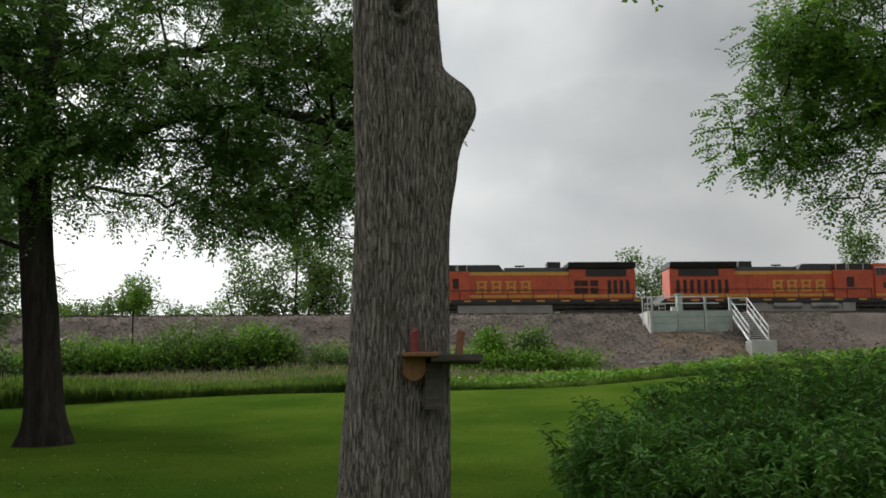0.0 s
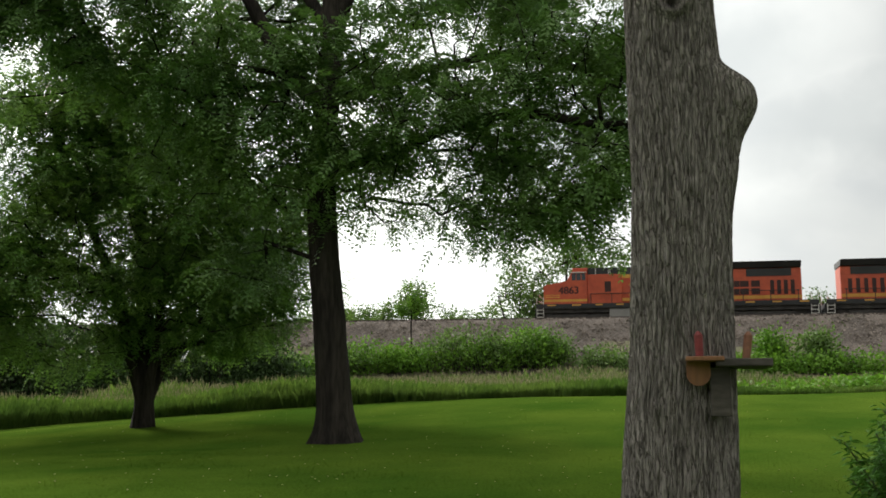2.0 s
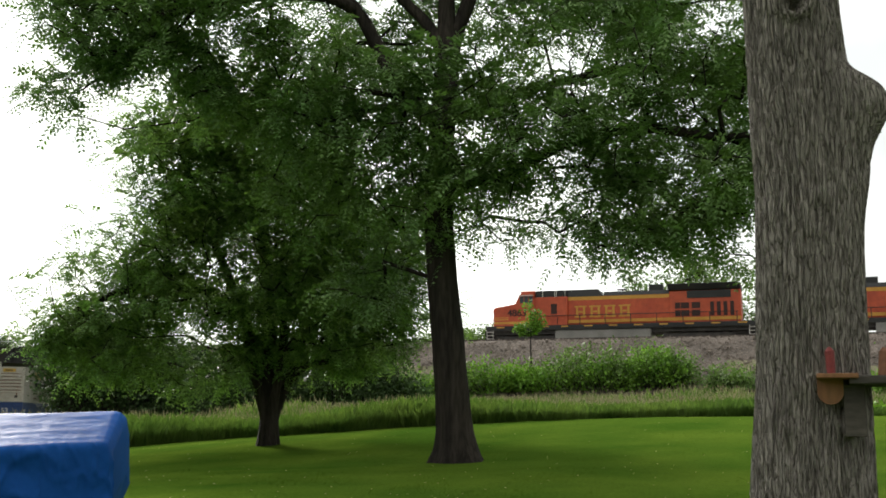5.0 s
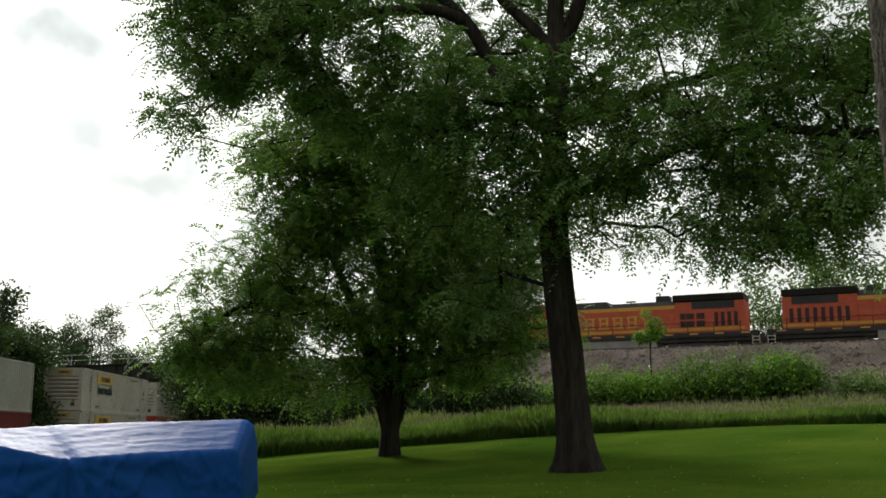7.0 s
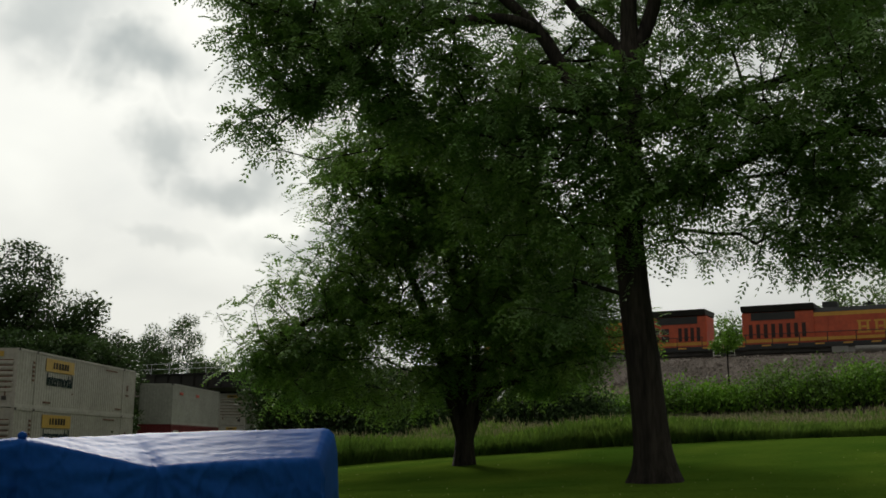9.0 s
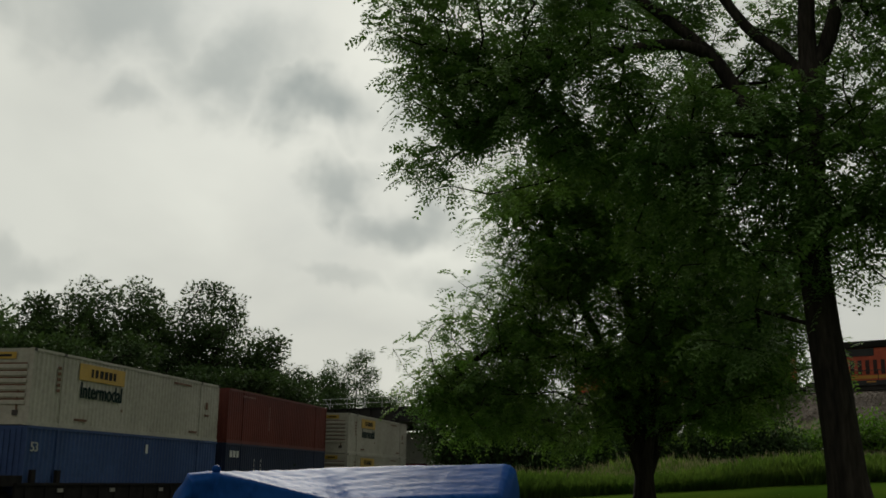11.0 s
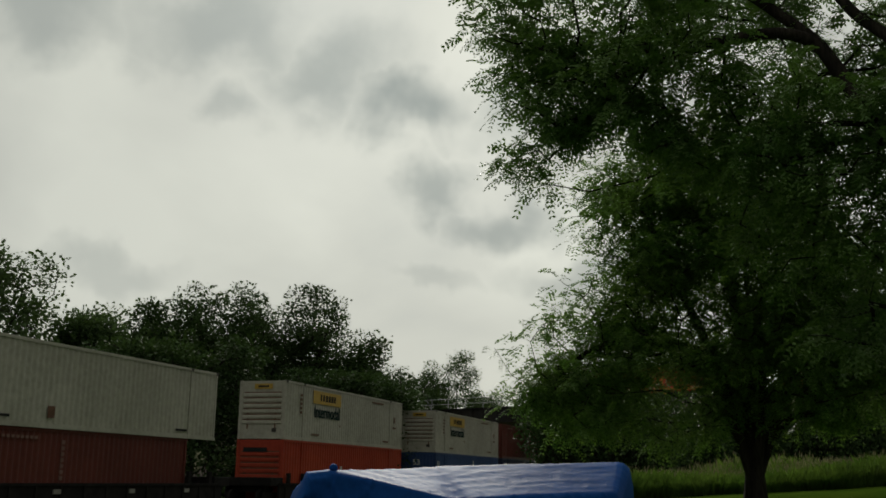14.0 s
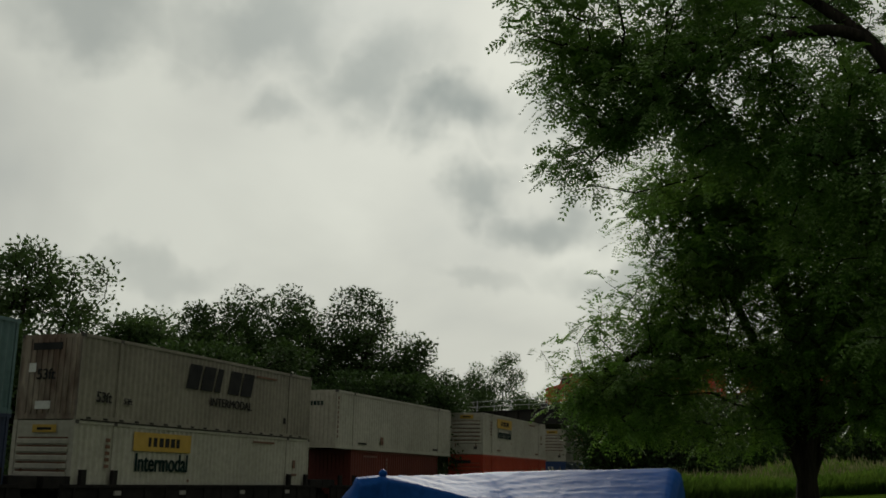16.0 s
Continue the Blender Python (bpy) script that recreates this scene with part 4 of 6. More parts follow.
def feeder_tree():
    x, y = at_bearing(2.35, 7.0)
    e = thing("feeder_tree", pose(x + 0.08, y, float(ground_z(x, y)) - 0.1, 0, 0, 2.35), "stout grey tree trunk with furrowed bark and a burl", "tree")
    z0 = float(ground_z(x, y)) - 0.1
    n, m, H = 300, 360, 7.0
    V = np.zeros((m, n, 3))
    A = np.arange(n) / n * 2 * math.pi
    zs = np.linspace(0, H, m) ** 1.0
    R = np.interp(zs + z0, [0.1, 0.4, 1.0, 2.0, 3.15, 3.6, 4.4, 7.0], [0.56, 0.46, 0.372, 0.333, 0.328, 0.325, 0.296, 0.255])
    CX = np.interp(zs + z0, [0, 1.0, 2.0, 3.15, 4.4, 7], [-0.06, -0.046, 0.0, 0.03, -0.018, -0.13])
    for j, z in enumerate(zs):
        for i, a in enumerate(A):
            ca, sa = math.cos(a), math.sin(a)
            w = noise.noise((ca * 2, sa * 2, z * 0.5))
            f = math.exp(-(noise.noise((ca * 11 + w, sa * 11, z * 1.9 + 0.6 * w)) / 0.15) ** 2)      # long furrows between the plates
            g = math.exp(-(noise.noise((ca * 26, sa * 26, z * 5.5)) / 0.16) ** 2)
            r = R[j] + 0.008 + 0.016 * w - 0.020 * f - 0.009 * g
            # burl on the side, a healed knot and a knothole on the face
            zz = z + z0
            da = (a + 0.08 + math.pi) % (2 * math.pi) - math.pi
            up = abs(zz - 3.70) / (0.20 if zz > 3.70 else 0.24)
            r += 0.205 * math.exp(-(da / 0.55) ** 2) * (math.exp(-up ** (3.2 if zz > 3.70 else 2.0)) + 0.28 * math.exp(-((zz - 3.32) / 0.3) ** 2))
            dk = (a + 1.5) % (2 * math.pi)
            dk = min(dk, 2 * math.pi - dk)
            k = math.hypot(dk * 0.3, (zz - 4.33))
            r += 0.055 * math.exp(-((k - 0.085) / 0.035) ** 2) - 0.12 * math.exp(-(k / 0.05) ** 2)
            for ka, kz in ((-1.42, 3.05), (-1.42, 2.83), (-1.95, 1.62)):
                k = math.hypot((a - 2 * math.pi - ka) * 0.33 if a > math.pi else (a - ka) * 0.33, zz - kz)
                r += 0.02 * math.exp(-(k / 0.05) ** 2)
            V[j, i] = (CX[j] + r * ca, r * sa, z)
    i = np.arange(m * n).reshape(m, n)
    F = np.stack([i[:-1], np.roll(i, -1, 1)[:-1], np.roll(i, -1, 1)[1:], i[1:]], -1).reshape(-1, 4)
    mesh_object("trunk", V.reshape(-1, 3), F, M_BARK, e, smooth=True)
    rng = np.random.default_rng(31)
    top = (-0.15, 0, H)
    main = [[(-0.14, 0, H - 0.3), top, (-0.2, 0, 8.6), (-0.1, 0, 10.2)], [top, (1.2, 0.2, 8.2), (2.6, 0.4, 9.2)], [top, (-1.4, -0.2, 8.4), (-2.8, -0.3, 9.4)], [top, (0.2, 1.4, 8.4), (0.3, 2.6, 9.2)],
            [top, (0.7, 0.1, 7.0), (1.3, 0.0, 6.0), (1.46, 0.0, 5.4), (1.48, 0.0, 4.78)]]
    # unseen crown, spread wide overhead to shade the near lawn
    pts = blob_points(rng, [(0, 0, 12.6, 7.0, 6.0, 2.4), (0.0, -4.5, 11.0, 5.5, 4.5, 2.0), (5.0, -1.0, 12.2, 4.5, 4.0, 2.0), (-5.0, -1.5, 12.2, 4.5, 4.0, 2.0)], 640, 0.2, 6, 0.6)
    nodes, parents, tips = grow(rng, main, pts)
    tips = tips + [len(main[0]) + sum(len(c) - 1 for c in main[1:]) - 1]
    rad = pipe_radii(nodes, parents, tips, 0.012, 0.22)
    W, F = limb_mesh(nodes, parents, rad, 8)
    mesh_object("limb", W, F, M_BARK_DK, e, smooth=True)
    at, way = leaf_sites(rng, nodes, parents, tips, 18, 0.26)
    quads_object("crown", pinnate(rng, at, way, len(at), 0.27, 0.095, 5), M_LEAF_A2, e)
    return e


feeder_tree()
M_CEDAR = material("new_cedar_board", (0.20, 0.085, 0.034), (0.27, 0.125, 0.052), 6, 0.7, bump=0.2, bump_scale=40, fine=0.15, stretch=(1, 1, 0.2))
M_OLDWOOD = material("weathered_board", (0.045, 0.038, 0.032), (0.085, 0.072, 0.06), 5, 0.85, bump=0.4, bump_scale=40, fine=0.25, stretch=(0.3, 1, 1))
M_REDPEG = material("red_painted_peg", (0.17, 0.018, 0.02), (0.22, 0.03, 0.028), 8, 0.6, bump=0.1, fine=0.15)
M_BROWNPEG = material("bare_brown_peg", (0.20, 0.08, 0.045), (0.25, 0.11, 0.06), 8, 0.7, bump=0.1, fine=0.15)


def squirrel_feeder():
    x, y = at_bearing(2.35, 7.0)
    e = thing("squirrel_feeder", pose(x + 0.08, y, 1.93, 0, 0, 2.35), "small wooden feeder shelf with two pegs on the trunk", "feeder")
    part("light_shelf", bx(0.02, 0.25, -0.56, -0.20, -0.012, 0.016, 0.005), M_CEDAR, e, "new cedar shelf board")
    part("dark_shelf", bx(0.20, 0.53, -0.54, -0.06, -0.045, 0.004, 0.006), M_OLDWOOD, e, "weathered dark shelf board")
    bm = bmesh.new()
    pts = [(-0.073, 0)] + [(-0.073 * math.cos(t), -0.075 - 0.073 * math.sin(t)) for t in np.linspace(0, math.pi, 14)] + [(0.073, 0)]
    vs = [bm.verts.new((0.095 + p, -0.40, q - 0.012)) for p, q in pts]
    f = bm.faces.new(vs)
    r = bmesh.ops.extrude_face_region(bm, geom=[f])
    bmesh.ops.translate(bm, vec=(0, 0.05, 0), verts=[v for v in r["geom"] if isinstance(v, bmesh.types.BMVert)])
    bmesh.ops.recalc_face_normals(bm, faces=bm.faces)
    part("rounded_bracket", bm, M_CEDAR, e, "rounded cedar bracket")
    part("back_board", bx(0.165, 0.285, -0.40, -0.26, -0.345, -0.045, 0.004), M_OLDWOOD, e)
    for px, py, lean, mat, lab in ((0.105, -0.45, -0.005, M_REDPEG, "red peg"), (0.385, -0.36, 0.018, M_BROWNPEG, "brown peg")):
        bm = bmesh.new()
        rod(bm, (px, py, 0.0), (px + lean, py, 0.15), 0.024, 0.027, 10)
        rod(bm, (px + lean, py, 0.15), (px + lean, py, 0.175), 0.027, 0.010, 10)
        part("peg", bm, mat, e, lab)


squirrel_feeder()


# ---- bushes and background trees ----
def bush(name, label, az, r, blobs, count, leaf, mat, seed, z=None, group="", cat="bush"):
    """A leafy mass of many small leaves round thin stems."""
    rng = np.random.default_rng(seed)
    x, y = at_bearing(az, r)
    e = thing(name, pose(x, y, (float(ground_z(x, y)) if z is None else z) - 0.05, 0, 0, az), label, cat, group)
    n = max(10, count // 40)
    p = blob_points(rng, blobs, n, 0.55)
    p[:, 2] = np.maximum(p[:, 2], 0.08)
    nodes, parents = [np.zeros(3)], [-1]
    for q in p[: min(n, 160)]:
        a = np.array((q[0] * 0.55, q[1] * 0.55, 0.0))
        nodes.append(a); parents.append(-1)
        nodes.append(a + (q - a) * 0.55 + rng.normal(0, 0.05, 3)); parents.append(len(nodes) - 2)
        nodes.append(q); parents.append(len(nodes) - 2)
    V, F = limb_mesh(nodes, parents, np.full(len(nodes), max(0.006, leaf * 0.08)), 4)
    tagged(mesh_object("stem", V, F, M_BARK_DK, e), kind="stuff")
    at = p[rng.integers(0, n, count)] + rng.normal(0, 1, (count, 3)) * leaf * np.array((2.2, 2.2, 1.8))
    at[:, 2] = np.maximum(at[:, 2], 0.03)
    way = rng.normal(0, 0.8, (count, 3)) + np.array((0, -0.3, 0.25))
    quads_object("leaves", broad(rng, at, way, count, leaf), mat, e)
    return e


def front_bush():
    """The willowy shrub in the foreground, in neighbouring plants."""
    rng = np.random.default_rng(41)
    for k, (az, r, w, h) in enumerate(((-11.9, 9.0, 0.5, 1.10), (-14.4, 8.2, 0.75, 0.98), (-15.2, 9.6, 0.8, 1.15), (-18.0, 10.4, 1.0, 1.40), (-21.6, 10.6, 1.25, 1.5), (-26.0, 10.8, 1.4, 1.6), (-18.6, 8.0, 0.9, 0.95), (-24.0, 8.2, 1.4, 1.15))):
        x, y = at_bearing(az, r)
        e = thing("willow_bush", pose(x, y, float(ground_z(x, y)) - 0.05, 0, 0, az), "dense dark green bush with long narrow leaves", "bush", "willowy bushes by the lawn")
        n = 330
        base = np.stack([rng.uniform(-w, w, n) * 0.7, rng.uniform(-0.8, 0.8, n), np.zeros(n)], 1)
        d = np.stack([base[:, 0] * 0.5 + rng.normal(0, 0.22, n), base[:, 1] * 0.4 + rng.normal(0, 0.22, n), np.ones(n)], 1)
        hh = h * np.sqrt(np.clip(1 - (base[:, 0] / w) ** 2 * 0.55, 0.1, 1)) * rng.uniform(0.6, 1.14, n)
        tip = base + d * hh[:, None]
        nodes, parents = [], []
        for a, b in zip(base, tip):
            nodes += [a, b]; parents += [-1, len(nodes) - 2]
        V, F = limb_mesh(nodes, parents, np.full(len(nodes), 0.006), 4)
        tagged(mesh_object("stem", V, F, M_STEM, e), kind="stuff")
        m = 84
        t = rng.uniform(0.42, 1.03, (n, m, 1)) ** 0.7
        at = (base[:, None] * (1 - t) + tip[:, None] * t).reshape(-1, 3) + rng.normal(0, 0.03, (n * m, 3))
        way = rng.normal(0, 1, (n * m, 3)) * np.array((1, 1, 0.35)) + np.array((0, 0, 0.15))
        way /= np.linalg.norm(way, axis=1, keepdims=True)
        L = rng.uniform(0.06, 0.12, (n * m, 1))
        side = np.cross(way, np.array((0, 0, 1.0)) + rng.normal(0, 0.4, way.shape))
        side *= 0.013 / (np.linalg.norm(side, axis=1, keepdims=True) + 1e-6)
        drop = np.array((0, 0, -0.3)) * L
        quads_object("leaves", np.stack([at, at + way * L * 0.4 + side, at + way * L + drop, at + way * L * 0.4 - side], 1), M_LEAF_W, e)


M_STEM = material("green_stem", (0.07, 0.10, 0.03), (0.10, 0.12, 0.05), 3, 0.8, bump=0, fine=0.1)
M_LEAF_W = material("willow_leaf", (0.062, 0.155, 0.032), (0.115, 0.24, 0.055), 1.5, 0.6, bump=0, island=0.4, translucent=0.3, spec=0.12)
front_bush()

# brush on the bank
rng0 = np.random.default_rng(77)
for az, r, w, h in ((20.8, 64.5, 1.6, 1.9), (19.2, 65, 2.0, 2.3), (17.6, 65.5, 1.3, 1.8), (16.0, 65, 1.9, 2.0), (14.4, 65.5, 1.7, 2.4), (12.9, 65, 1.8, 2.3), (11.4, 65.5, 1.7, 2.5), (10.0, 65, 1.5, 2.2), (10.3, 67.5, 1.0, 2.5), (9.2, 66, 1.0, 1.6),
                     (6.4, 64.5, 1.3, 0.9), (-2.4, 66, 0.6, 2.3), (-4.7, 65.5, 0.45, 1.7), (-2.0, 63.5, 1.6, 1.0), (-4.2, 63.5, 1.8, 0.9), (-6.8, 63.5, 1.8, 0.9), (-0.2, 63.5, 1.5, 0.9),
                     (22.6, 64, 1.4, 1.7), (24.6, 63, 1.8, 2.2), (26.8, 62, 2.0, 2.4), (29.4, 62, 2.2, 2.8), (32.2, 61, 2.4, 3.0), (35.0, 60, 2.4, 3.2)):
    v = float(rng0.uniform(0.72, 1.25))
    r, w, h = (66.6 + 0.5 * (r - 65)) / math.cos(radians(az - 3.15)), w * 1.15, h * v
    bush("bank_bush", "leafy green brush growing on the embankment slope", az, r,
         [(0, 0, h * 0.55, w, w * 0.7, h * 0.45), (w * 0.4, 0, h * 0.35, w * 0.7, w * 0.6, h * 0.35), (-w * 0.5, 0, h * 0.4, w * 0.6, w * 0.6, h * 0.35)], 2300, 0.21, M_LEAF_F if v > 1.1 else M_LEAF_C, int(rng0.integers(1e6)), group="brush on the bank")


def small_tree():
    main = [[(0, 0, 0), (0, 0, 0.5), (0.03, 0, 1.6), (0, 0, 3.0), (0.05, 0, 4.4)]]
    return tree("sapling", "slender young tree with a small round crown", 17.0, 68.8, main, [(0, 0, 4.2, 0.7, 0.7, 0.6), (0.25, 0, 5.0, 0.5, 0.5, 0.45), (-0.25, 0, 5.5, 0.3, 0.35, 0.45), (0.75, 0, 4.5, 0.4, 0.5, 0.3), (-0.75, 0, 4.1, 0.4, 0.4, 0.3)], 70, 24, 0.15, M_LEAF_C, M_BARK_DK, 4, leaf=0.17, r_tip=0.008, r_root=0.05, flare=0.3)


small_tree()


def far_tree(az, r, z0, h, w, seed, count=150, per=60, name="background_tree", leaf=0.34, trunk=0.3, label="leafy green tree on the far side of the railway", mat=None, spread=0.6):
    h, w = h * 1.27, w * 1.1
    rng = np.random.default_rng(seed)
    x, y = at_bearing(az, r)
    e = thing(name, pose(x, y, z0 - 0.1, 0, 0, az), label, "tree", "background trees")
    main = [[(0, 0, 0), (0, 0, h * 0.12), (0.1, 0, h * 0.3), (0, 0, h * 0.5), (0.1, 0, h * 0.75)],
            [(0.1, 0, h * 0.3), (w * 0.3, 0, h * 0.5), (w * 0.5, 0.2, h * 0.68)], [(0.1, 0, h * 0.3), (-w * 0.3, 0.2, h * 0.5), (-w * 0.5, 0, h * 0.7)]]
    blobs = [(0, 0, h * 0.62, w * 0.62, w * 0.55, h * 0.30)]
    for k in range(8):
        a = rng.uniform(0, 6.28)
        s = rng.uniform(0.22, 0.42)
        blobs.append((math.cos(a) * w * 0.6, math.sin(a) * w * 0.45, h * rng.uniform(0.35, 0.88), w * s, w * s, h * s * 0.42))
    nodes, parents, tips = grow(rng, main, blob_points(rng, blobs, count, 0.3))
    rad = pipe_radii(nodes, parents, tips, 0.02, trunk)
    for i, k in enumerate((1.2, 1.0, 0.9, 0.75)):
        rad[i] = max(rad[i], trunk * k)
    V, F = limb_mesh(nodes, parents, rad, 6)
    mesh_object("trunk", V, F, M_BARK_DK, e, smooth=True)
    at, way = leaf_sites(rng, nodes, parents, tips, per, spread, 0.1)
    quads_object("crown", broad(rng, at, way, len(at), leaf), mat or M_LEAF_D, e)
    return e


# beyond the embankment: (bearing, distance, foot, height, half width)
for k, (az, r, z0, h, w) in enumerate(((11.0, 98, 2, 11.5, 3.6), (8.4, 97, 2, 14.0, 4.4), (6.0, 100, 2, 13.5, 4.2), (3.2, 104, 2, 12.5, 4.0), (13.6, 112, 2, 8.8, 3.5), (15.6, 115, 2, 9.5, 3.2), (17.6, 112, 2, 10.6, 3.4), (19.4, 118, 2, 9.6, 3.4), (21.6, 120, 2, 8.8, 3.2),
                                       (-10.9, 118, 2, 13.2, 3.2), (-12.3, 124, 2, 11.5, 3.2), (-5.5, 130, 2, 11.0, 3.4), (-22.0, 112, 2, 14.0, 4.5), (-25.5, 110, 2, 13.5, 4.5), (23.6, 122, 2, 9.0, 3.6), (-14.5, 135, 2, 10.8, 3.6), (0.5, 130, 2, 10.6, 3.6))):
    far_tree(az, r, z0, h, w, 200 + k, count=150, per=40, leaf=0.32, mat=M_LEAF_F)
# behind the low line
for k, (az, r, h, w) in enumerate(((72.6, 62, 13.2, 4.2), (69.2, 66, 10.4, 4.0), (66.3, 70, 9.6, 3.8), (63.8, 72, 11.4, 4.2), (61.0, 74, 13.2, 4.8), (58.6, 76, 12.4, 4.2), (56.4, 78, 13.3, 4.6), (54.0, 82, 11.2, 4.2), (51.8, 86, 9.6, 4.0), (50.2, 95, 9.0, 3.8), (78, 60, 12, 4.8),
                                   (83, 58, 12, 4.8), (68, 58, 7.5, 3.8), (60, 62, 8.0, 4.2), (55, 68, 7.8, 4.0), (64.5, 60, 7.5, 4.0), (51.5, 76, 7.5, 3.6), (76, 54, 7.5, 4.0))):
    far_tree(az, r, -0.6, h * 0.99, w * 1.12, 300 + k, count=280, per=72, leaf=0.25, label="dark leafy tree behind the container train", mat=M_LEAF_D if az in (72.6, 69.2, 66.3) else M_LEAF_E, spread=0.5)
for k, (az, r, h, w) in enumerate(((46.8, 135, 14.5, 4.6), (48.6, 132, 12.5, 3.6), (44.9, 140, 12.0, 3.6), (42.0, 138, 11, 4))):
    far_tree(az, r, -0.3, h, w, 400 + k, count=200, per=80, leaf=0.27, label="thin-crowned pale green tree beyond the bridge", mat=M_LEAF_D, spread=0.62)
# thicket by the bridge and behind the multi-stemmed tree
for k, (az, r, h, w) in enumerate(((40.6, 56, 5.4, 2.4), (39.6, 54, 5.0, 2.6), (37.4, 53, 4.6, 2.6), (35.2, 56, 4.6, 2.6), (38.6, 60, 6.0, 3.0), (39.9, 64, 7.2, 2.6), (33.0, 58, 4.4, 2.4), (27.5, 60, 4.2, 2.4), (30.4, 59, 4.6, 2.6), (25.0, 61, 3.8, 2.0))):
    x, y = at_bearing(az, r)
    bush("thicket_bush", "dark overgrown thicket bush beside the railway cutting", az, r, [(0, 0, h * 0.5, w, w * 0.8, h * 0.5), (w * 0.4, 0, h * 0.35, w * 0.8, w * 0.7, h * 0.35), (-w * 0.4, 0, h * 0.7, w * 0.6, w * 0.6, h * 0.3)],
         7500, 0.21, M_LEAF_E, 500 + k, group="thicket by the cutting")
# brush added along the far side of the low line to darken bright ground
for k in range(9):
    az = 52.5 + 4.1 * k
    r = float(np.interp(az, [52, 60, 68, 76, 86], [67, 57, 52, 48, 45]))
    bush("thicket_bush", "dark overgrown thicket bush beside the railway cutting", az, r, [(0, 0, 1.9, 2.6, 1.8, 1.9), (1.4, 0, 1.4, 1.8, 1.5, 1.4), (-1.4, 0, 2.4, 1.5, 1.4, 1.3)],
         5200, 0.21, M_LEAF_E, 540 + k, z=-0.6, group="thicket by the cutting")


# ---- trains ----
M_ORANGE = material("orange_engine_paint", (0.40, 0.057, 0.020), (0.49, 0.080, 0.027), 0.8, 0.5, bump=0.05, bump_scale=3, fine=0.14)
M_STRIPE = material("faded_yellow_stripe", (0.50, 0.24, 0.03), (0.58, 0.30, 0.045), 1.5, 0.55, bump=0, fine=0.12)
M_BLACK = material("sooty_black_paint", (0.010, 0.010, 0.011), (0.021, 0.020, 0.020), 1, 0.6, bump=0.05, fine=0.25)
M_UNDER = material("grimy_underframe", (0.030, 0.027, 0.025), (0.06, 0.052, 0.046), 2, 0.75, bump=0.15, fine=0.3)
M_TANK = material("dusty_tank_paint", (0.20, 0.19, 0.175), (0.27, 0.255, 0.235), 1.2, 0.7, bump=0.05, fine=0.18)
M_HANDRAIL = material("pale_handrail_paint", (0.55, 0.52, 0.48), (0.62, 0.6, 0.55), 2, 0.6, bump=0, fine=0.1)
M_GRILLE = material("dark_louvre", (0.025, 0.008, 0.006), (0.045, 0.012, 0.008), 2, 0.7, bump=0.1, fine=0.2)
M_NUMBER = material("dark_number_paint", (0.05, 0.012, 0.01), (0.06, 0.015, 0.012), 2, 0.6, bump=0)
M_GLASS = material("dark_cab_glass", (0.02, 0.025, 0.03), (0.03, 0.035, 0.04), 1, 0.08, bump=0, fine=0.02)
M_RED = material("red_panel_paint", (0.42, 0.045, 0.025), (0.48, 0.06, 0.03), 2, 0.5, bump=0, fine=0.15)


def lettering(name, words, size, mat, parent, m, label="", wide=1.0):
    c = bpy.data.curves.new(name, "FONT")
    c.body, c.size, c.extrude = words, size, 0.004
    c.align_x, c.align_y = "CENTER", "CENTER"
    c.materials.append(mat)
    tmp = bpy.data.objects.new(name, c)
    scene.collection.objects.link(tmp)
    me = bpy.data.meshes.new_from_object(tmp.evaluated_get(bpy.context.evaluated_depsgraph_get()))
    bpy.data.objects.remove(tmp)
    bm = bmesh.new()                                            # set four times, a little apart, for a bold face
    bm.from_mesh(me)
    base = bm.verts[:] + bm.edges[:] + bm.faces[:]
    for dx, dy in ((0.035, 0.0), (-0.035, 0.0), (0.0, 0.02)):
        g = bmesh.ops.duplicate(bm, geom=base)
        bmesh.ops.translate(bm, vec=(size * dx, size * dy, 0.001 + abs(dx) * 0.02), verts=[v for v in g["geom"] if isinstance(v, bmesh.types.BMVert)])
    bm.to_mesh(me)
    bm.free()
    ob = new(name, me)
    ob.parent = parent
    ob.matrix_basis = m @ Matrix.Diagonal((wide, 1, 1, 1))
    return ob


def plaque(name, x0, x1, z0, z1, y, mat, parent, t=0.012, label=""):
    """A thin painted panel on the face that looks to -y."""
    return part(name, bx(x0, x1, y - t, y + 0.004, z0, z1), mat, parent, label)


WHEELS = []


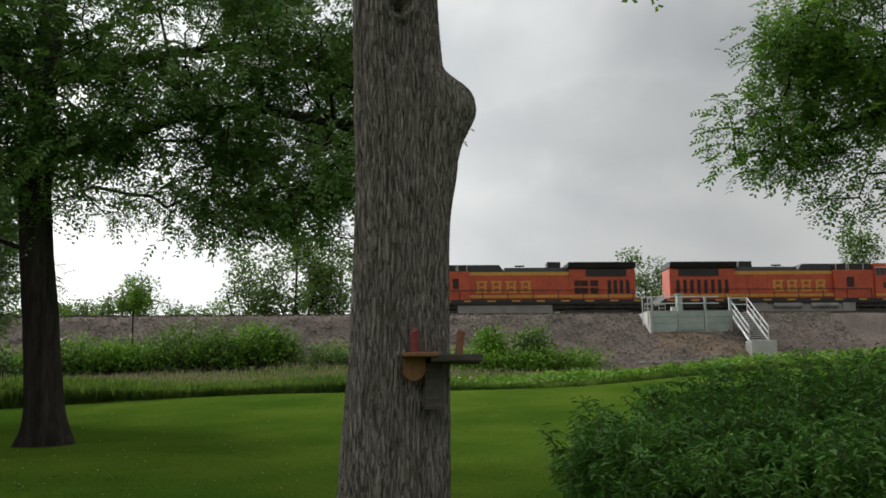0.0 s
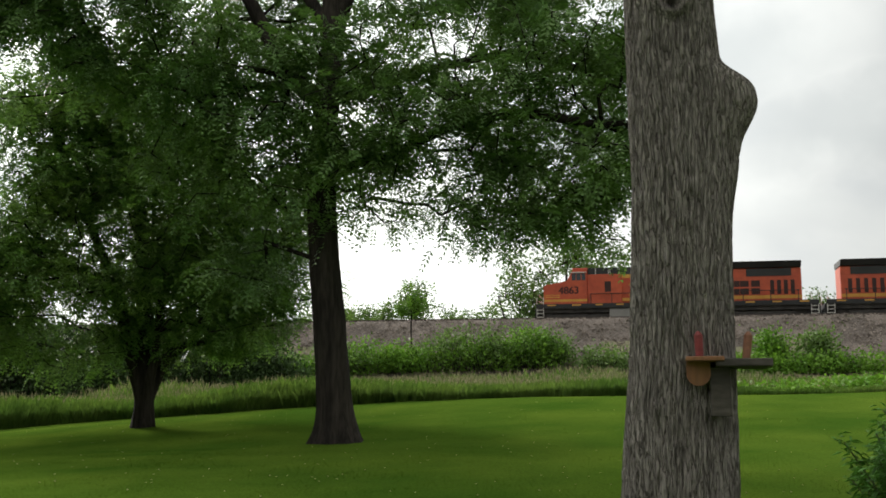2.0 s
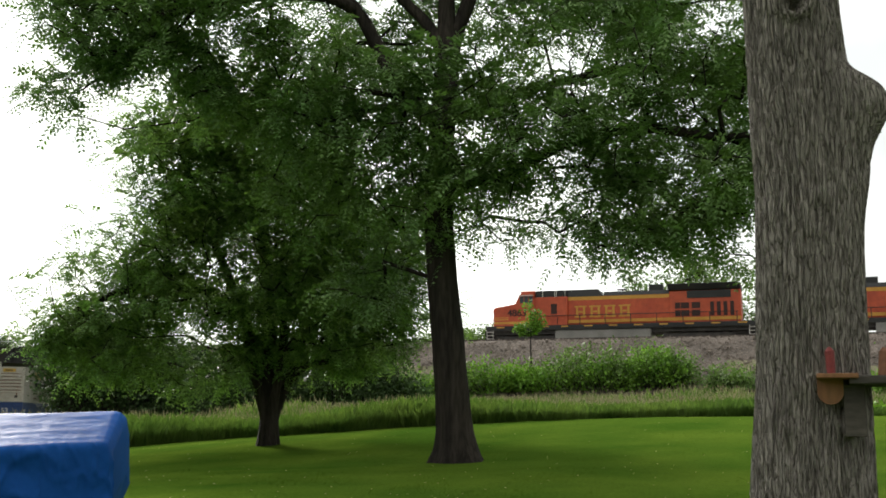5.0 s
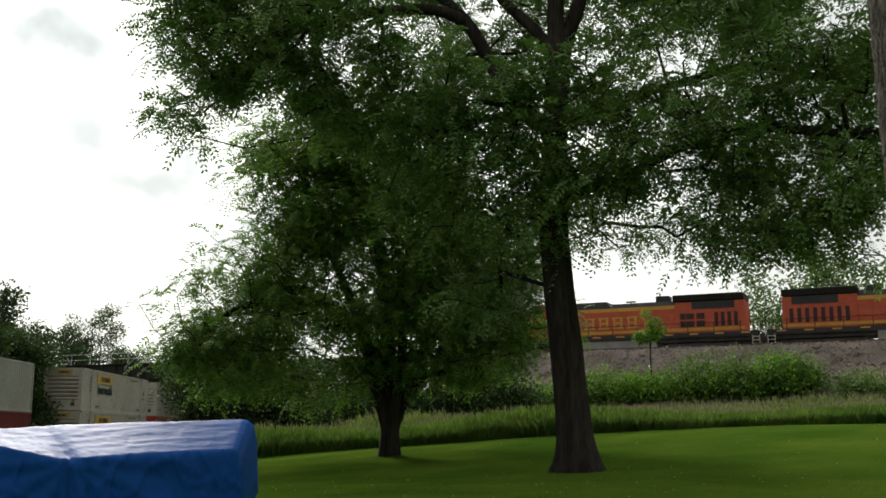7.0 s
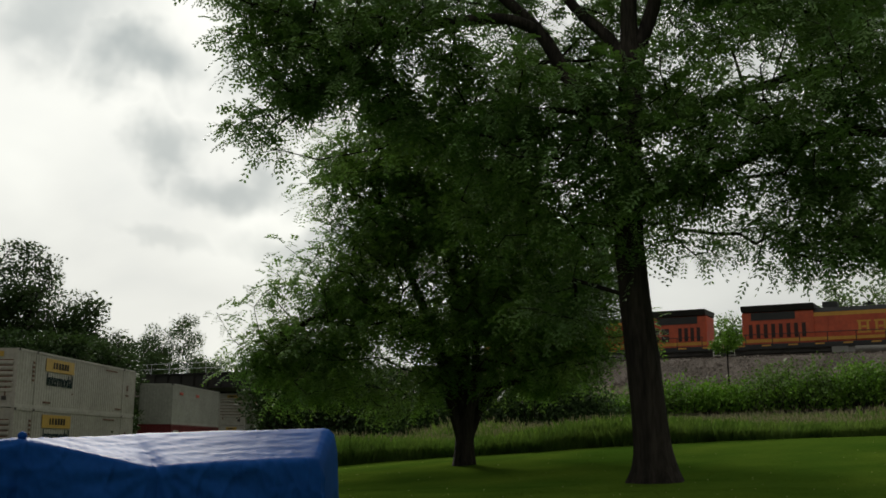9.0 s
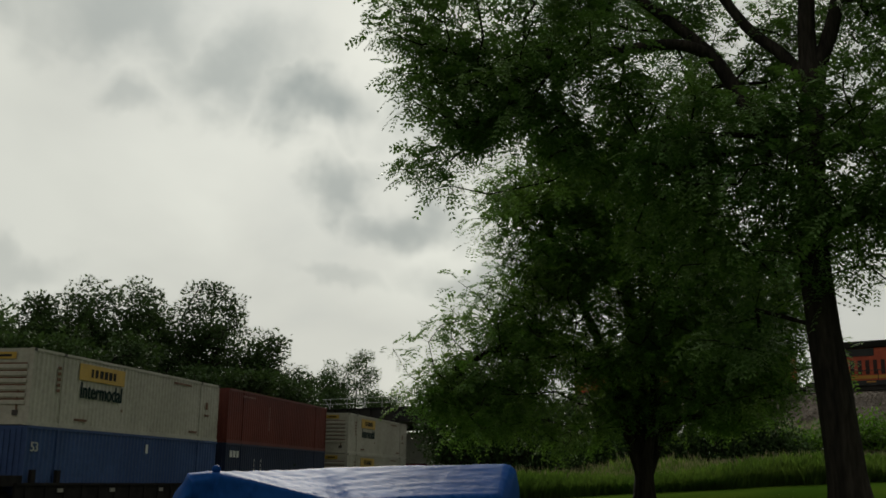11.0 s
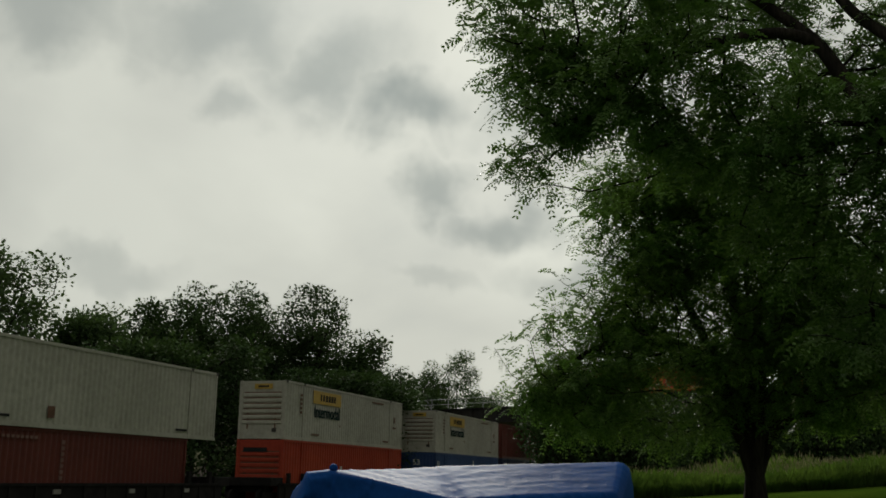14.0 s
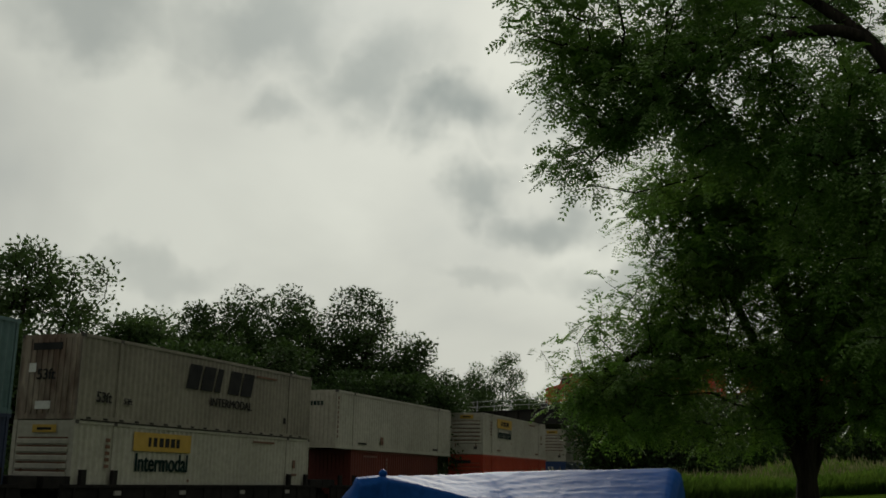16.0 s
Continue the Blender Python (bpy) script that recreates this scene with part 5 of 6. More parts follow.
def locomotive(numbered, label):
    """Six-axle diesel, x forward, rail at z 0; the near face is y = -1 * side."""
    e = thing("locomotive", pose(0, 0, 0), label, "locomotive", "orange locomotives")
    W = 1.02                                                     # half width of the long hood
    # frame and walkway
    bm = bmesh.new()
    box(bm, -1.1, 20.1, -1.52, 1.52, 1.34, 1.50)
    box(bm, -0.9, 19.9, -1.3, 1.3, 1.05, 1.34)
    part("walkway_frame", bm, M_UNDER, e)
    for y in (-1, 1):
        part("side_sill", bx(-1.1, 20.1, *sorted((y * 1.525, y * 1.56)), 1.40, 1.72), M_BLACK, e)
        for k in range(11):
            part("edge_marker", bx(-0.4 + k * 1.9, 0.25 + k * 1.9, *sorted((y * 1.56, y * 1.568)), 1.56, 1.66), M_STRIPE, e)
    # long hood in door panels
    bm = bmesh.new()
    box(bm, 5.2, 16.2, -W, W, 1.5, 3.95)
    box(bm, -0.9, 19.9, -1.46, 1.46, 1.5, 1.52)
    part("long_hood", bm, M_ORANGE, e)
    bm = bmesh.new()
    vs = box(bm, 5.0, 10.2, -W - 0.02, W + 0.02, 3.95, 4.28)
    for v in vs:
        if v.co.z > 4.1:
            v.co.y *= 0.86
    part("hood_roof", bm, M_BLACK, e)
    bm = bmesh.new()
    vs = box(bm, 10.2, 16.2, -W - 0.02, W + 0.02, 3.9, 4.5)
    for v in vs:
        if v.co.z > 4.1:
            v.co.y *= 0.9
            if v.co.x < 11:
                v.co.x += 0.45
    part("blower_cover", bm, M_BLACK, e)
    part("radiator_body", bx(0.0, 5.2, -W - 0.12, W + 0.12, 1.5, 4.15, 0.05), M_ORANGE, e)
    bm = bmesh.new()
    vs = box(bm, 0.0, 5.3, -1.5, 1.5, 4.18, 4.64, 0.03)
    for v in bm.verts:
        if v.co.z < 4.3:
            v.co.y *= 0.86
    part("radiator_wing", bm, M_BLACK, e)
    for x0, x1 in ((5.75, 6.8),):
        part("exhaust", bx(x0, x1, -0.5, 0.5, 4.25, 4.78, 0.03), M_BLACK, e)
    bm = bmesh.new()
    rod(bm, (8.9, 0, 4.25), (8.9, 0, 4.52), 0.04)
    box(bm, 8.55, 9.3, -0.12, 0.12, 4.46, 4.56)
    part("air_horn", bm, M_BLACK, e)
    # cab and nose
    bm = bmesh.new()
    prof = [(16.2, 1.5), (19.5, 1.5), (19.55, 3.05), (19.35, 3.2), (17.75, 3.45), (17.42, 4.12), (17.2, 4.36), (16.2, 4.40)]
    a = [bm.verts.new((x, -1.5, z)) for x, z in prof]
    b = [bm.verts.new((x, 1.5, z)) for x, z in prof]
    bm.faces.new(a); bm.faces.new(b[::-1])
    for i in range(len(prof)):
        j = (i + 1) % len(prof)
        bm.faces.new((a[i], b[i], b[j], a[j]))
    bmesh.ops.recalc_face_normals(bm, faces=bm.faces)
    bmesh.ops.bevel(bm, geom=list(bm.edges), offset=0.05, segments=2, affect="EDGES")
    cab = part("cab", bm, M_ORANGE, e)
    part("cab_roof", bx(16.15, 17.35, -1.4, 1.4, 4.36, 4.46, 0.03), M_RED, e)
    for y in (-1, 1):
        yy = y * 1.5
        for x0, x1 in ((16.32, 16.62), (16.68, 17.0), (17.06, 17.36)):
            part("cab_window", bx(x0, x1, *sorted((yy, yy + y * 0.012)), 3.50, 4.02), M_GLASS, cab)
        part("sun_visor", bx(16.25, 17.45, *sorted((yy, yy + y * 0.22)), 4.06, 4.12), M_HANDRAIL, cab, "pale sun visor over the windows")
        part("equipment_box", bx(13.0, 16.2, *sorted((y * W, y * 1.35)), 1.5, 3.95, 0.03), M_ORANGE, e)
        part("brake_grid", bx(13.1, 16.1, *sorted((y * 1.0, y * 1.28)), 3.97, 4.42), M_BLACK, e)
        for x in (13.2, 14.05, 14.2, 15.4):
            part("grid_bar", bx(x, x + 0.05, *sorted((y * 1.28, y * 1.31)), 3.97, 4.42), M_HANDRAIL, e)
        part("side_vent", bx(14.0, 14.6, *sorted((y * 1.35, y * 1.365)), 2.6, 3.4), M_GRILLE, e)
        # hood seams, louvres, stripes
        for x in [5.4 + 0.78 * k for k in range(10)]:
            part("hood_door", bx(x + 0.03, x + 0.75, *sorted((y * W, y * (W + 0.025))), 1.95, 3.72, 0.01), M_ORANGE, e)
        if numbered:
            for x in (2.95, 3.75, 4.4):
                for z in (2.2, 2.78):
                    part("inspection_panel", bx(x, x + (0.62 if x < 4 else 0.4), *sorted((y * (W + 0.12), y * (W + 0.145))), z, z + 0.46), M_GRILLE, e)
        for x in (0.5, 0.98, 1.46, 1.94) if numbered else (0.5, 1.05, 1.6, 2.15, 2.7, 3.25, 3.8, 4.35):
            part("louvre", bx(x, x + 0.28, *sorted((y * (W + 0.12), y * (W + 0.145))), 2.2, 3.25), M_GRILLE, e)
        part("radiator_screen", bx(0.7, 3.9, *sorted((y * (W + 0.12), y * (W + 0.16))), 3.55, 4.12), M_BLACK, e)
        part("lower_stripe", bx(0.02, 16.2, *sorted((y * (W + 0.147), y * (W + 0.156))), 1.88, 2.12), M_STRIPE, e)
        part("upper_stripe", bx(4.2, 13.0, *sorted((y * (W + 0.02), y * (W + 0.034))), 3.66, 3.93), M_STRIPE, e)
        part("cab_stripe", bx(16.2, 19.5, *sorted((y * 1.5, y * 1.508)), 1.88, 2.06), M_STRIPE, cab)
        part("nose_stripe", bx(18.3, 19.45, *sorted((y * 1.5, y * 1.508)), 2.2, 2.27), M_STRIPE, cab)
        part("nose_stripe", bx(18.3, 19.45, *sorted((y * 1.5, y * 1.508)), 2.36, 2.41), M_STRIPE, cab)
        # the railway's mark as four plain framed blocks
        for k in range(4):
            x = 8.15 + k * 1.14
            yy = y * (W + 0.03)
            for q in ((x, x + 0.92, 2.30, 2.42), (x, x + 0.92, 3.10, 3.22), (x + 0.08, x + 0.26, 2.42, 3.10), (x + 0.64, x + 0.80, 2.42, 3.10), (x + 0.3, x + 0.62, 2.68, 2.82)):
                part("mark_block", bx(q[0], q[1], *sorted((yy, yy + y * 0.008)), q[2], q[3]), M_STRIPE, e)
        # handrails
        bm = bmesh.new()
        rod(bm, (0.2, y * 1.48, 2.45), (15.9, y * 1.48, 2.45), 0.032, seg=5)
        part("handrail", bm, M_BLACK, e)
        for k in range(9):
            bm = bmesh.new(); rod(bm, (0.3 + k * 1.95, y * 1.48, 1.5), (0.3 + k * 1.95, y * 1.48, 2.45), 0.032, seg=5)
            part("stanchion", bm, M_BLACK, e)
        # end steps
        for x0 in (19.55, -1.05):
            for k in range(4):
                part("step", bx(x0, x0 + 0.5, *sorted((y * 1.2, y * 1.52)), 0.45 + k * 0.27, 0.49 + k * 0.27), M_HANDRAIL, e)
            for xx in (x0, x0 + 0.5):
                bm = bmesh.new(); rod(bm, (xx, y * 1.52, 0.4), (xx, y * 1.52, 2.25), 0.028, seg=5)
                part("grab_rail", bm, M_HANDRAIL, e)
        # fuel tank and reservoirs
        if y < 0:
            part("fuel_tank", bx(6.6, 14.2, -1.45, 1.45, 0.25, 1.36, 0.08), M_TANK, e, "dusty grey fuel tank")
    if not numbered:
        for x0, x1 in ((6.4, 7.5), (13.5, 14.5)):
            part("battery_box", bx(x0, x1, -1.54, -1.3, 0.5, 1.36), M_TANK, e)
        for x0, x1 in ((8.0, 10.2), (11.0, 13.1)):
            for yy in (-1.42, 1.42):
                bm = bmesh.new(); rod(bm, (x0, yy, 1.16), (x1, yy, 1.16), 0.22, seg=12)
                part("air_reservoir", bm, M_TANK, e)
    for y in (-1, 1):
        if numbered:
            m = pose(17.45 if y < 0 else 17.6, y * 1.512, 2.72, 90, 0, 0 if y < 0 else 180)
            lettering("number", "4863", 0.78, M_NUMBER, cab, m, wide=1.0)
        else:
            m = pose(17.5, y * 1.512, 2.72, 90, 0, 0 if y < 0 else 180)
            for k in range(4):
                part("number_bar", bx(16.85 + k * 0.36, 17.08 + k * 0.36, *sorted((y * 1.5, y * 1.51)), 2.48, 2.95), M_NUMBER, cab)
    for x0, x1 in ((-0.95, 0.7), (18.7, 19.9)):
        part("draft_gear", bx(x0, x1, -0.95, 0.95, 0.3, 1.1), M_UNDER, e)
    # trucks
    for c in (3.0, 16.6):
        bm = bmesh.new()
        for y in (-1.15, 1.15):
            box(bm, c - 2.5, c + 2.5, y - 0.09, y + 0.09, 0.62, 0.92, 0.02)
            for k in (-1.85, 0, 1.85):
                box(bm, c + k - 0.25, c + k + 0.25, y - 0.14, y + 0.14, 0.38, 0.75, 0.02)
                box(bm, c + k + 0.55, c + k + 0.85, y - 0.12, y + 0.12, 0.45, 0.95)
        truck = part("truck_frame", bm, M_UNDER, e)
        for k in (-1.85, 0, 1.85):
            bm = bmesh.new()
            for y in (-0.75, 0.75):
                rod(bm, (0, y - 0.07, 0), (0, y + 0.07, 0), 0.53, seg=20)
                rod(bm, (0, y * 0.93 - 0.02, 0), (0, y * 0.93 + 0.02, 0), 0.57, seg=20)
            rod(bm, (0, -1.05, 0), (0, 1.05, 0), 0.09, seg=8)
            w = part("wheelset", bm, M_RAIL, truck)
            w.location = (c + k, 0, 0.53)
            WHEELS.append(w)
    for x, d in ((20.1, 1), (-1.1, -1)):
        bm = bmesh.new()
        box(bm, *sorted((x, x + 0.1 * d)), -1.45, 1.45, 0.35, 1.4)
        part("pilot_plate", bm, M_BLACK, e)
        bm = bmesh.new()
        box(bm, *sorted((x, x + 0.12 * d)), -0.15, 0.15, 0.75, 1.05)
        part("coupler", bm, M_UNDER, e)
    for z in (2.0, 2.45):
        bm = bmesh.new(); rod(bm, (19.95, -1.3, z), (19.95, 1.3, z), 0.022, seg=5)
        part("front_rail", bm, M_HANDRAIL, e)
    part("headlight", bx(19.5, 19.6, -0.25, 0.25, 2.75, 2.95), M_HANDRAIL, cab)
    return e


def shorten(e, cut=0.6):
    """Close up the bay behind the cab, so that the cab and nose sit further back."""
    for ob in e.children_recursive:
        if ob in WHEELS:
            if ob.location.x > 13:
                ob.location.x -= cut
            continue
        for v in ob.data.vertices:
            if ob.name.startswith("number"):
                continue
            if v.co.x > 16.2:
                v.co.x -= cut
            elif v.co.x > 13.0:
                v.co.x = 13.0 + (v.co.x - 13.0) * (3.2 - cut) / 3.2
        if ob.name.startswith("number"):
            ob.location.x -= cut


LEAD = locomotive(True, "orange and black diesel locomotive with yellow stripes, leading")
shorten(LEAD)
TRAIL = locomotive(False, "orange and black diesel locomotive coupled backwards behind the leader")


# containers
def paint(name, a, b, rough=0.55):
    return material(name, a, b, 0.5, rough, bump=0.08, bump_scale=5, fine=0.12, spec=0.25)


P_WHITE = paint("white_box_paint", (0.34, 0.325, 0.275), (0.42, 0.40, 0.345))
P_GREY = paint("grey_box_paint", (0.29, 0.29, 0.25), (0.36, 0.36, 0.315))
P_TAN = paint("dirty_tan_paint", (0.19, 0.17, 0.138), (0.25, 0.228, 0.188))
P_ORANGE = paint("orange_box_paint", (0.31, 0.037, 0.018), (0.38, 0.053, 0.024))
P_BLUE = paint("blue_box_paint", (0.03, 0.06, 0.16), (0.045, 0.085, 0.21))
P_NAVY = paint("navy_box_paint", (0.02, 0.028, 0.06), (0.03, 0.04, 0.08))
P_BROWN = paint("brown_box_paint", (0.10, 0.022, 0.017), (0.135, 0.032, 0.024))
P_MAROON = paint("maroon_box_paint", (0.13, 0.02, 0.022), (0.17, 0.03, 0.03))
P_TEAL = paint("teal_box_paint", (0.07, 0.12, 0.13), (0.10, 0.16, 0.17))
M_YELLOW = material("yellow_sign", (0.38, 0.235, 0.025), (0.46, 0.29, 0.04), 2, 0.5, bump=0, fine=0.12)
M_INK = material("black_ink", (0.02, 0.02, 0.022), (0.03, 0.03, 0.03), 2, 0.85, bump=0, spec=0.08)
M_GREENINK = material("dark_green_ink", (0.006, 0.02, 0.019), (0.009, 0.028, 0.026), 2, 0.85, bump=0, spec=0.08)
M_PALE = material("pale_ink", (0.5, 0.5, 0.48), (0.6, 0.6, 0.58), 2, 0.6, bump=0)
M_CAR_DARK = material("slot_and_gap_shade", (0.02, 0.019, 0.018), (0.035, 0.032, 0.03), 3, 0.9, bump=0, spec=0.1)
M_FADED = material("faded_stencil", (0.17, 0.085, 0.07), (0.23, 0.13, 0.11), 2, 0.8, bump=0)
M_RUSTY = material("rust_streaked_paint", (0.10, 0.06, 0.042), (0.24, 0.20, 0.16), 1.6, 0.8, bump=0.1, bump_scale=6, fine=0.3, stretch=(1, 1, 0.35))
# for rust and small print, and painted as shade between the end ribs
M_RUST_SHADE = material("rust_and_rib_shade", (0.10, 0.045, 0.025), (0.16, 0.08, 0.05), 3, 0.9, bump=0.1)


def corrugated(L, H, W, deep=0.035, pitch=0.29):
    """Side walls pressed in upright folds."""
    bm = bmesh.new()
    for s in (-1, 1):
        xs, ys = [], []
        x = 0.08
        while x < L - 0.1:
            for dx, d in ((0, 0), (0.07, deep), (0.145, deep), (0.215, 0)):
                xs.append(min(x + dx, L - 0.08)); ys.append(s * (W / 2 - 0.02 - d))
            x += pitch
        lo = [bm.verts.new((x, y, 0.16)) for x, y in zip(xs, ys)]
        hi = [bm.verts.new((x, y, H - 0.1)) for x, y in zip(xs, ys)]
        for i in range(len(xs) - 1):
            q = (lo[i], lo[i + 1], hi[i + 1], hi[i])
            bm.faces.new(q if s < 0 else q[::-1])
    return bm


def container(L, H, mat, style, label, mark):
    """A box from x 0 to L, its near end at x 0, its visible side at -y."""
    W = 2.59 if L > 14 else 2.44
    e = thing("container", pose(0, 0, 0), label, "container", "stacked containers")
    part("side_wall", corrugated(L, H, W), mat, e)
    bm = bmesh.new()
    box(bm, 0.1, L - 0.1, -W / 2 + 0.07, W / 2 - 0.07, 0.1, H - 0.04)
    part("inner_box", bm, mat, e)
    for y in (-1, 1):
        yy = sorted((y * (W / 2 - 0.09), y * W / 2))
        part("top_rail", bx(0, L, *yy, H - 0.11, H), mat, e)
        part("bottom_rail", bx(0, L, *yy, 0, 0.17), mat, e)
        posts = (0.0, L - 0.1) if L < 14 else (0.0, 1.98, L - 2.08, L - 0.1)
        for x in posts:
            part("corner_post", bx(x, x + 0.1, *sorted((y * (W / 2 - 0.09), y * (W / 2 + 0.006))), 0.0, H), mat, e)
            for z in (0.0, H - 0.12):
                part("corner_casting", bx(x - 0.01, x + 0.16, *sorted((y * (W / 2 - 0.1), y * (W / 2 + 0.012))), z, z + 0.12), M_UNDER if mat in (P_WHITE, P_GREY, P_TAN) and z > 1 else mat, e)
    part("roof", bx(0.05, L - 0.05, -W / 2 + 0.05, W / 2 - 0.05, H - 0.05, H - 0.01), mat, e)
    # near end
    part("end_wall", bx(-0.0, 0.1, -W / 2 + 0.02, W / 2 - 0.02, 0.02, H - 0.02), M_RUSTY if mark == "slanted" else mat, e)
    if style == "ribbed":
        for k in range(6):
            z = 0.75 + k * 0.27
            part("end_rib", bx(-0.05, 0.0, -W / 2 + 0.2, W / 2 - 0.2, z, z + 0.17, 0.02), mat, e)
            # brown strip painted as the shade between one rib and the next
            part("rib_shadow_gap", bx(-0.012, -0.002, -W / 2 + 0.25, W / 2 - 0.25, z + 0.18, z + 0.235), M_RUST_SHADE, e)
        part("end_frame", bx(-0.03, 0.0, -W / 2, -W / 2 + 0.16, 0.0, H), mat, e)
        part("end_frame", bx(-0.03, 0.0, W / 2 - 0.16, W / 2, 0.0, H), mat, e)
        part("placard", bx(-0.04, -0.031, -W / 2 + 0.45, -W / 2 + 0.7, 0.35, 0.55), M_UNDER, e)
        for yy in (-W / 2 + 0.5, W / 2 - 0.55):
            part("rust_streak", bx(-0.036, -0.03, yy, yy + 0.07, 0.5, 1.5), M_RUST_SHADE, e)
    else:
        for k in range(9):
            y = -W / 2 + 0.2 + k * (W - 0.4) / 9
            part("end_fold", bx(-0.035, 0.0, y, y + 0.13, 0.2, H - 0.15), M_RUSTY if mark == "slanted" else mat, e)
    face = -W / 2 - 0.006
    if mark == "haulier":
        plaque("sign_panel", 3.1, 6.6, H - 0.92, H - 0.25, face, M_YELLOW, e, label="yellow sign panel with dark bars")
        for k, (a, b) in enumerate(((3.95, 4.1), (4.25, 4.45), (4.6, 4.85), (4.95, 5.2), (5.3, 5.55), (5.65, 5.85))):
            plaque("sign_bar", a, b, H - 0.75, H - 0.42, face - 0.012, M_INK, e)
        lettering("lettering", "Intermodal", 0.92, M_GREENINK, e, pose(4.85, face - 0.012, H - 1.36, 90, 0, 0), wide=0.80)
        for a, b, z in ((3.0, 3.9, 0.32), (L - 3.2, L - 2.3, 0.32), (6.5, 6.62, 0.9)):
            plaque("small_print", a, b, z, z + 0.09, face, M_RUST_SHADE, e)
        for k in range(5):
            plaque("small_print", 1.6, 1.82, 1.35 + k * 0.22, 1.47 + k * 0.22, face, M_RUST_SHADE, e)
        plaque("small_print", L - 5.0, L - 3.2, H - 0.34, H - 0.26, face, M_RUST_SHADE, e)
        plaque("small_print", L - 1.6, L - 1.1, 1.2, 1.3, face, M_RUST_SHADE, e)
        plaque("small_print", L - 1.45, L - 1.25, 1.55, 1.9, face, M_RUST_SHADE, e)
        part("end_sign", bx(-0.045, -0.035, -0.55, 0.45, H - 0.42, H - 0.16), M_YELLOW, e)
        part("end_sign_bar", bx(-0.05, -0.045, -0.35, 0.25, H - 0.34, H - 0.25), M_INK, e)
    elif mark == "slanted":
        bm = bmesh.new()
        for k in range(5):
            x = 6.0 + k * 0.98
            w = 0.82 if k != 2 else 0.4
            for z0, z1, a, b in ((1.55, 2.52, 0, w),):
                vs = box(bm, x + a, x + b, face - 0.012, face + 0.004, z0, z1)
                for v in vs:
                    v.co.x += 0.25 * (v.co.z - 1.5)
        part("company_mark", bm, M_INK, e, "slanted black block mark")
        lettering("lettering", "INTERMODAL", 0.48, M_INK, e, pose(9.3, face - 0.01, 1.13, 90, 0, 0), wide=1.05)
        lettering("lettering", "53ft", 0.5, M_INK, e, pose(1.3, face - 0.01, 0.8, 90, 0, 0))
        lettering("lettering", "53ft", 0.3, M_INK, e, pose(2.6, face - 0.01, 0.75, 90, 0, 0))
        lettering("end_lettering", "53ft", 0.5, M_INK, e, pose(-0.045, 0.1, 1.5, 90, 0, -90))
        # flat dark plates stand in for shade in the rail slots and gap
        for k in range(18):
            plaque("rail_slot", 0.5 + k * 0.86, 0.72 + k * 0.86, 0.05, 0.11, face, M_CAR_DARK, e)
        plaque("bottom_band", 0.2, L - 0.2, -0.02, 0.03, face, M_CAR_DARK, e)
        plaque("code_bar", 11.2, 12.9, 2.45, 2.53, face, M_RUST_SHADE, e)
        plaque("code_bar", L - 2.5, L - 2.3, 0.6, 0.85, face, M_INK, e)
        part("end_plate", bx(-0.045, -0.036, -0.2, 0.45, 0.35, 0.62), M_PALE, e)
        part("end_mark", bx(-0.045, -0.036, -0.5, 0.75, H - 0.55, H - 0.3), M_INK, e)
        part("end_placard", bx(-0.045, -0.036, 0.55, 0.85, 1.6, 1.9), M_PALE, e)
    elif mark == "globe":
        bm = bmesh.new()
        for k in range(6):
            a = math.radians(60 * k)
            box(bm, -0.05, -0.036, 0.62 + 0.22 * math.cos(a) - 0.07, 0.62 + 0.22 * math.cos(a) + 0.07, 2.2 + 0.22 * math.sin(a) - 0.07, 2.2 + 0.22 * math.sin(a) + 0.07)
        part("round_mark", bm, M_GREENINK, e)
        for k in range(4):
            part("mark_bar", bx(-0.046, -0.036, -0.55 + k * 0.2, -0.41 + k * 0.2, 2.12, 2.34), M_GREENINK, e)
        for k in range(9):
            plaque("code_bar", 0.15, 0.25, 0.5 + k * 0.24, 0.65 + k * 0.24, face, M_RUST_SHADE, e)
        plaque("code_bar", 2.6, 3.6, 0.28, 0.37, face, M_INK, e)
        plaque("scuff", 5.4, 5.75, 0.35, 0.75, face, M_RUST_SHADE, e)
        plaque("code_bar", L - 3.0, L - 2.2, 0.28, 0.37, face, M_INK, e)
    elif mark == "columns":
        for k in range(7):
            plaque("code_bar", L * 0.36, L * 0.36 + 0.16, 0.9 + k * 0.2, 1.03 + k * 0.2, face, M_FADED, e)
        for k in range(8):
            plaque("code_bar", L * 0.12 + k * 0.22, L * 0.12 + k * 0.22 + 0.14, H - 0.36, H - 0.26, face, M_FADED, e)
    elif mark == "ends":
        for k in range(3):
            plaque("company_bar", 0.5 + k * 0.42, 0.8 + k * 0.42, H - 0.75, H - 0.4, face, M_PALE, e)
        for x in (0.24 * L, 0.30 * L):
            for k in range(4):
                plaque("code_bar", x, x + 0.08, 1.2 + k * 0.25, 1.36 + k * 0.25, face, M_PALE, e)
    elif mark == "53":
        lettering("lettering", "53", 0.5, M_PALE, e, pose(0.55, face - 0.01, H - 0.8, 90, 0, 0))
        lettering("end_lettering", "53", 0.55, M_PALE, e, pose(-0.045, 0.1, H - 0.7, 90, 0, -90))
        plaque("code_bar", L * 0.55, L * 0.55 + 0.2, H - 0.8, H - 0.4, face, M_PALE, e)
    elif mark == "name":
        plaque("company_bar", L - 3.6, L - 2.0, 0.95, 1.2, face, M_INK, e)
        plaque("emblem", L * 0.42, L * 0.42 + 0.25, H * 0.5, H * 0.5 + 0.25, face, M_PALE, e)
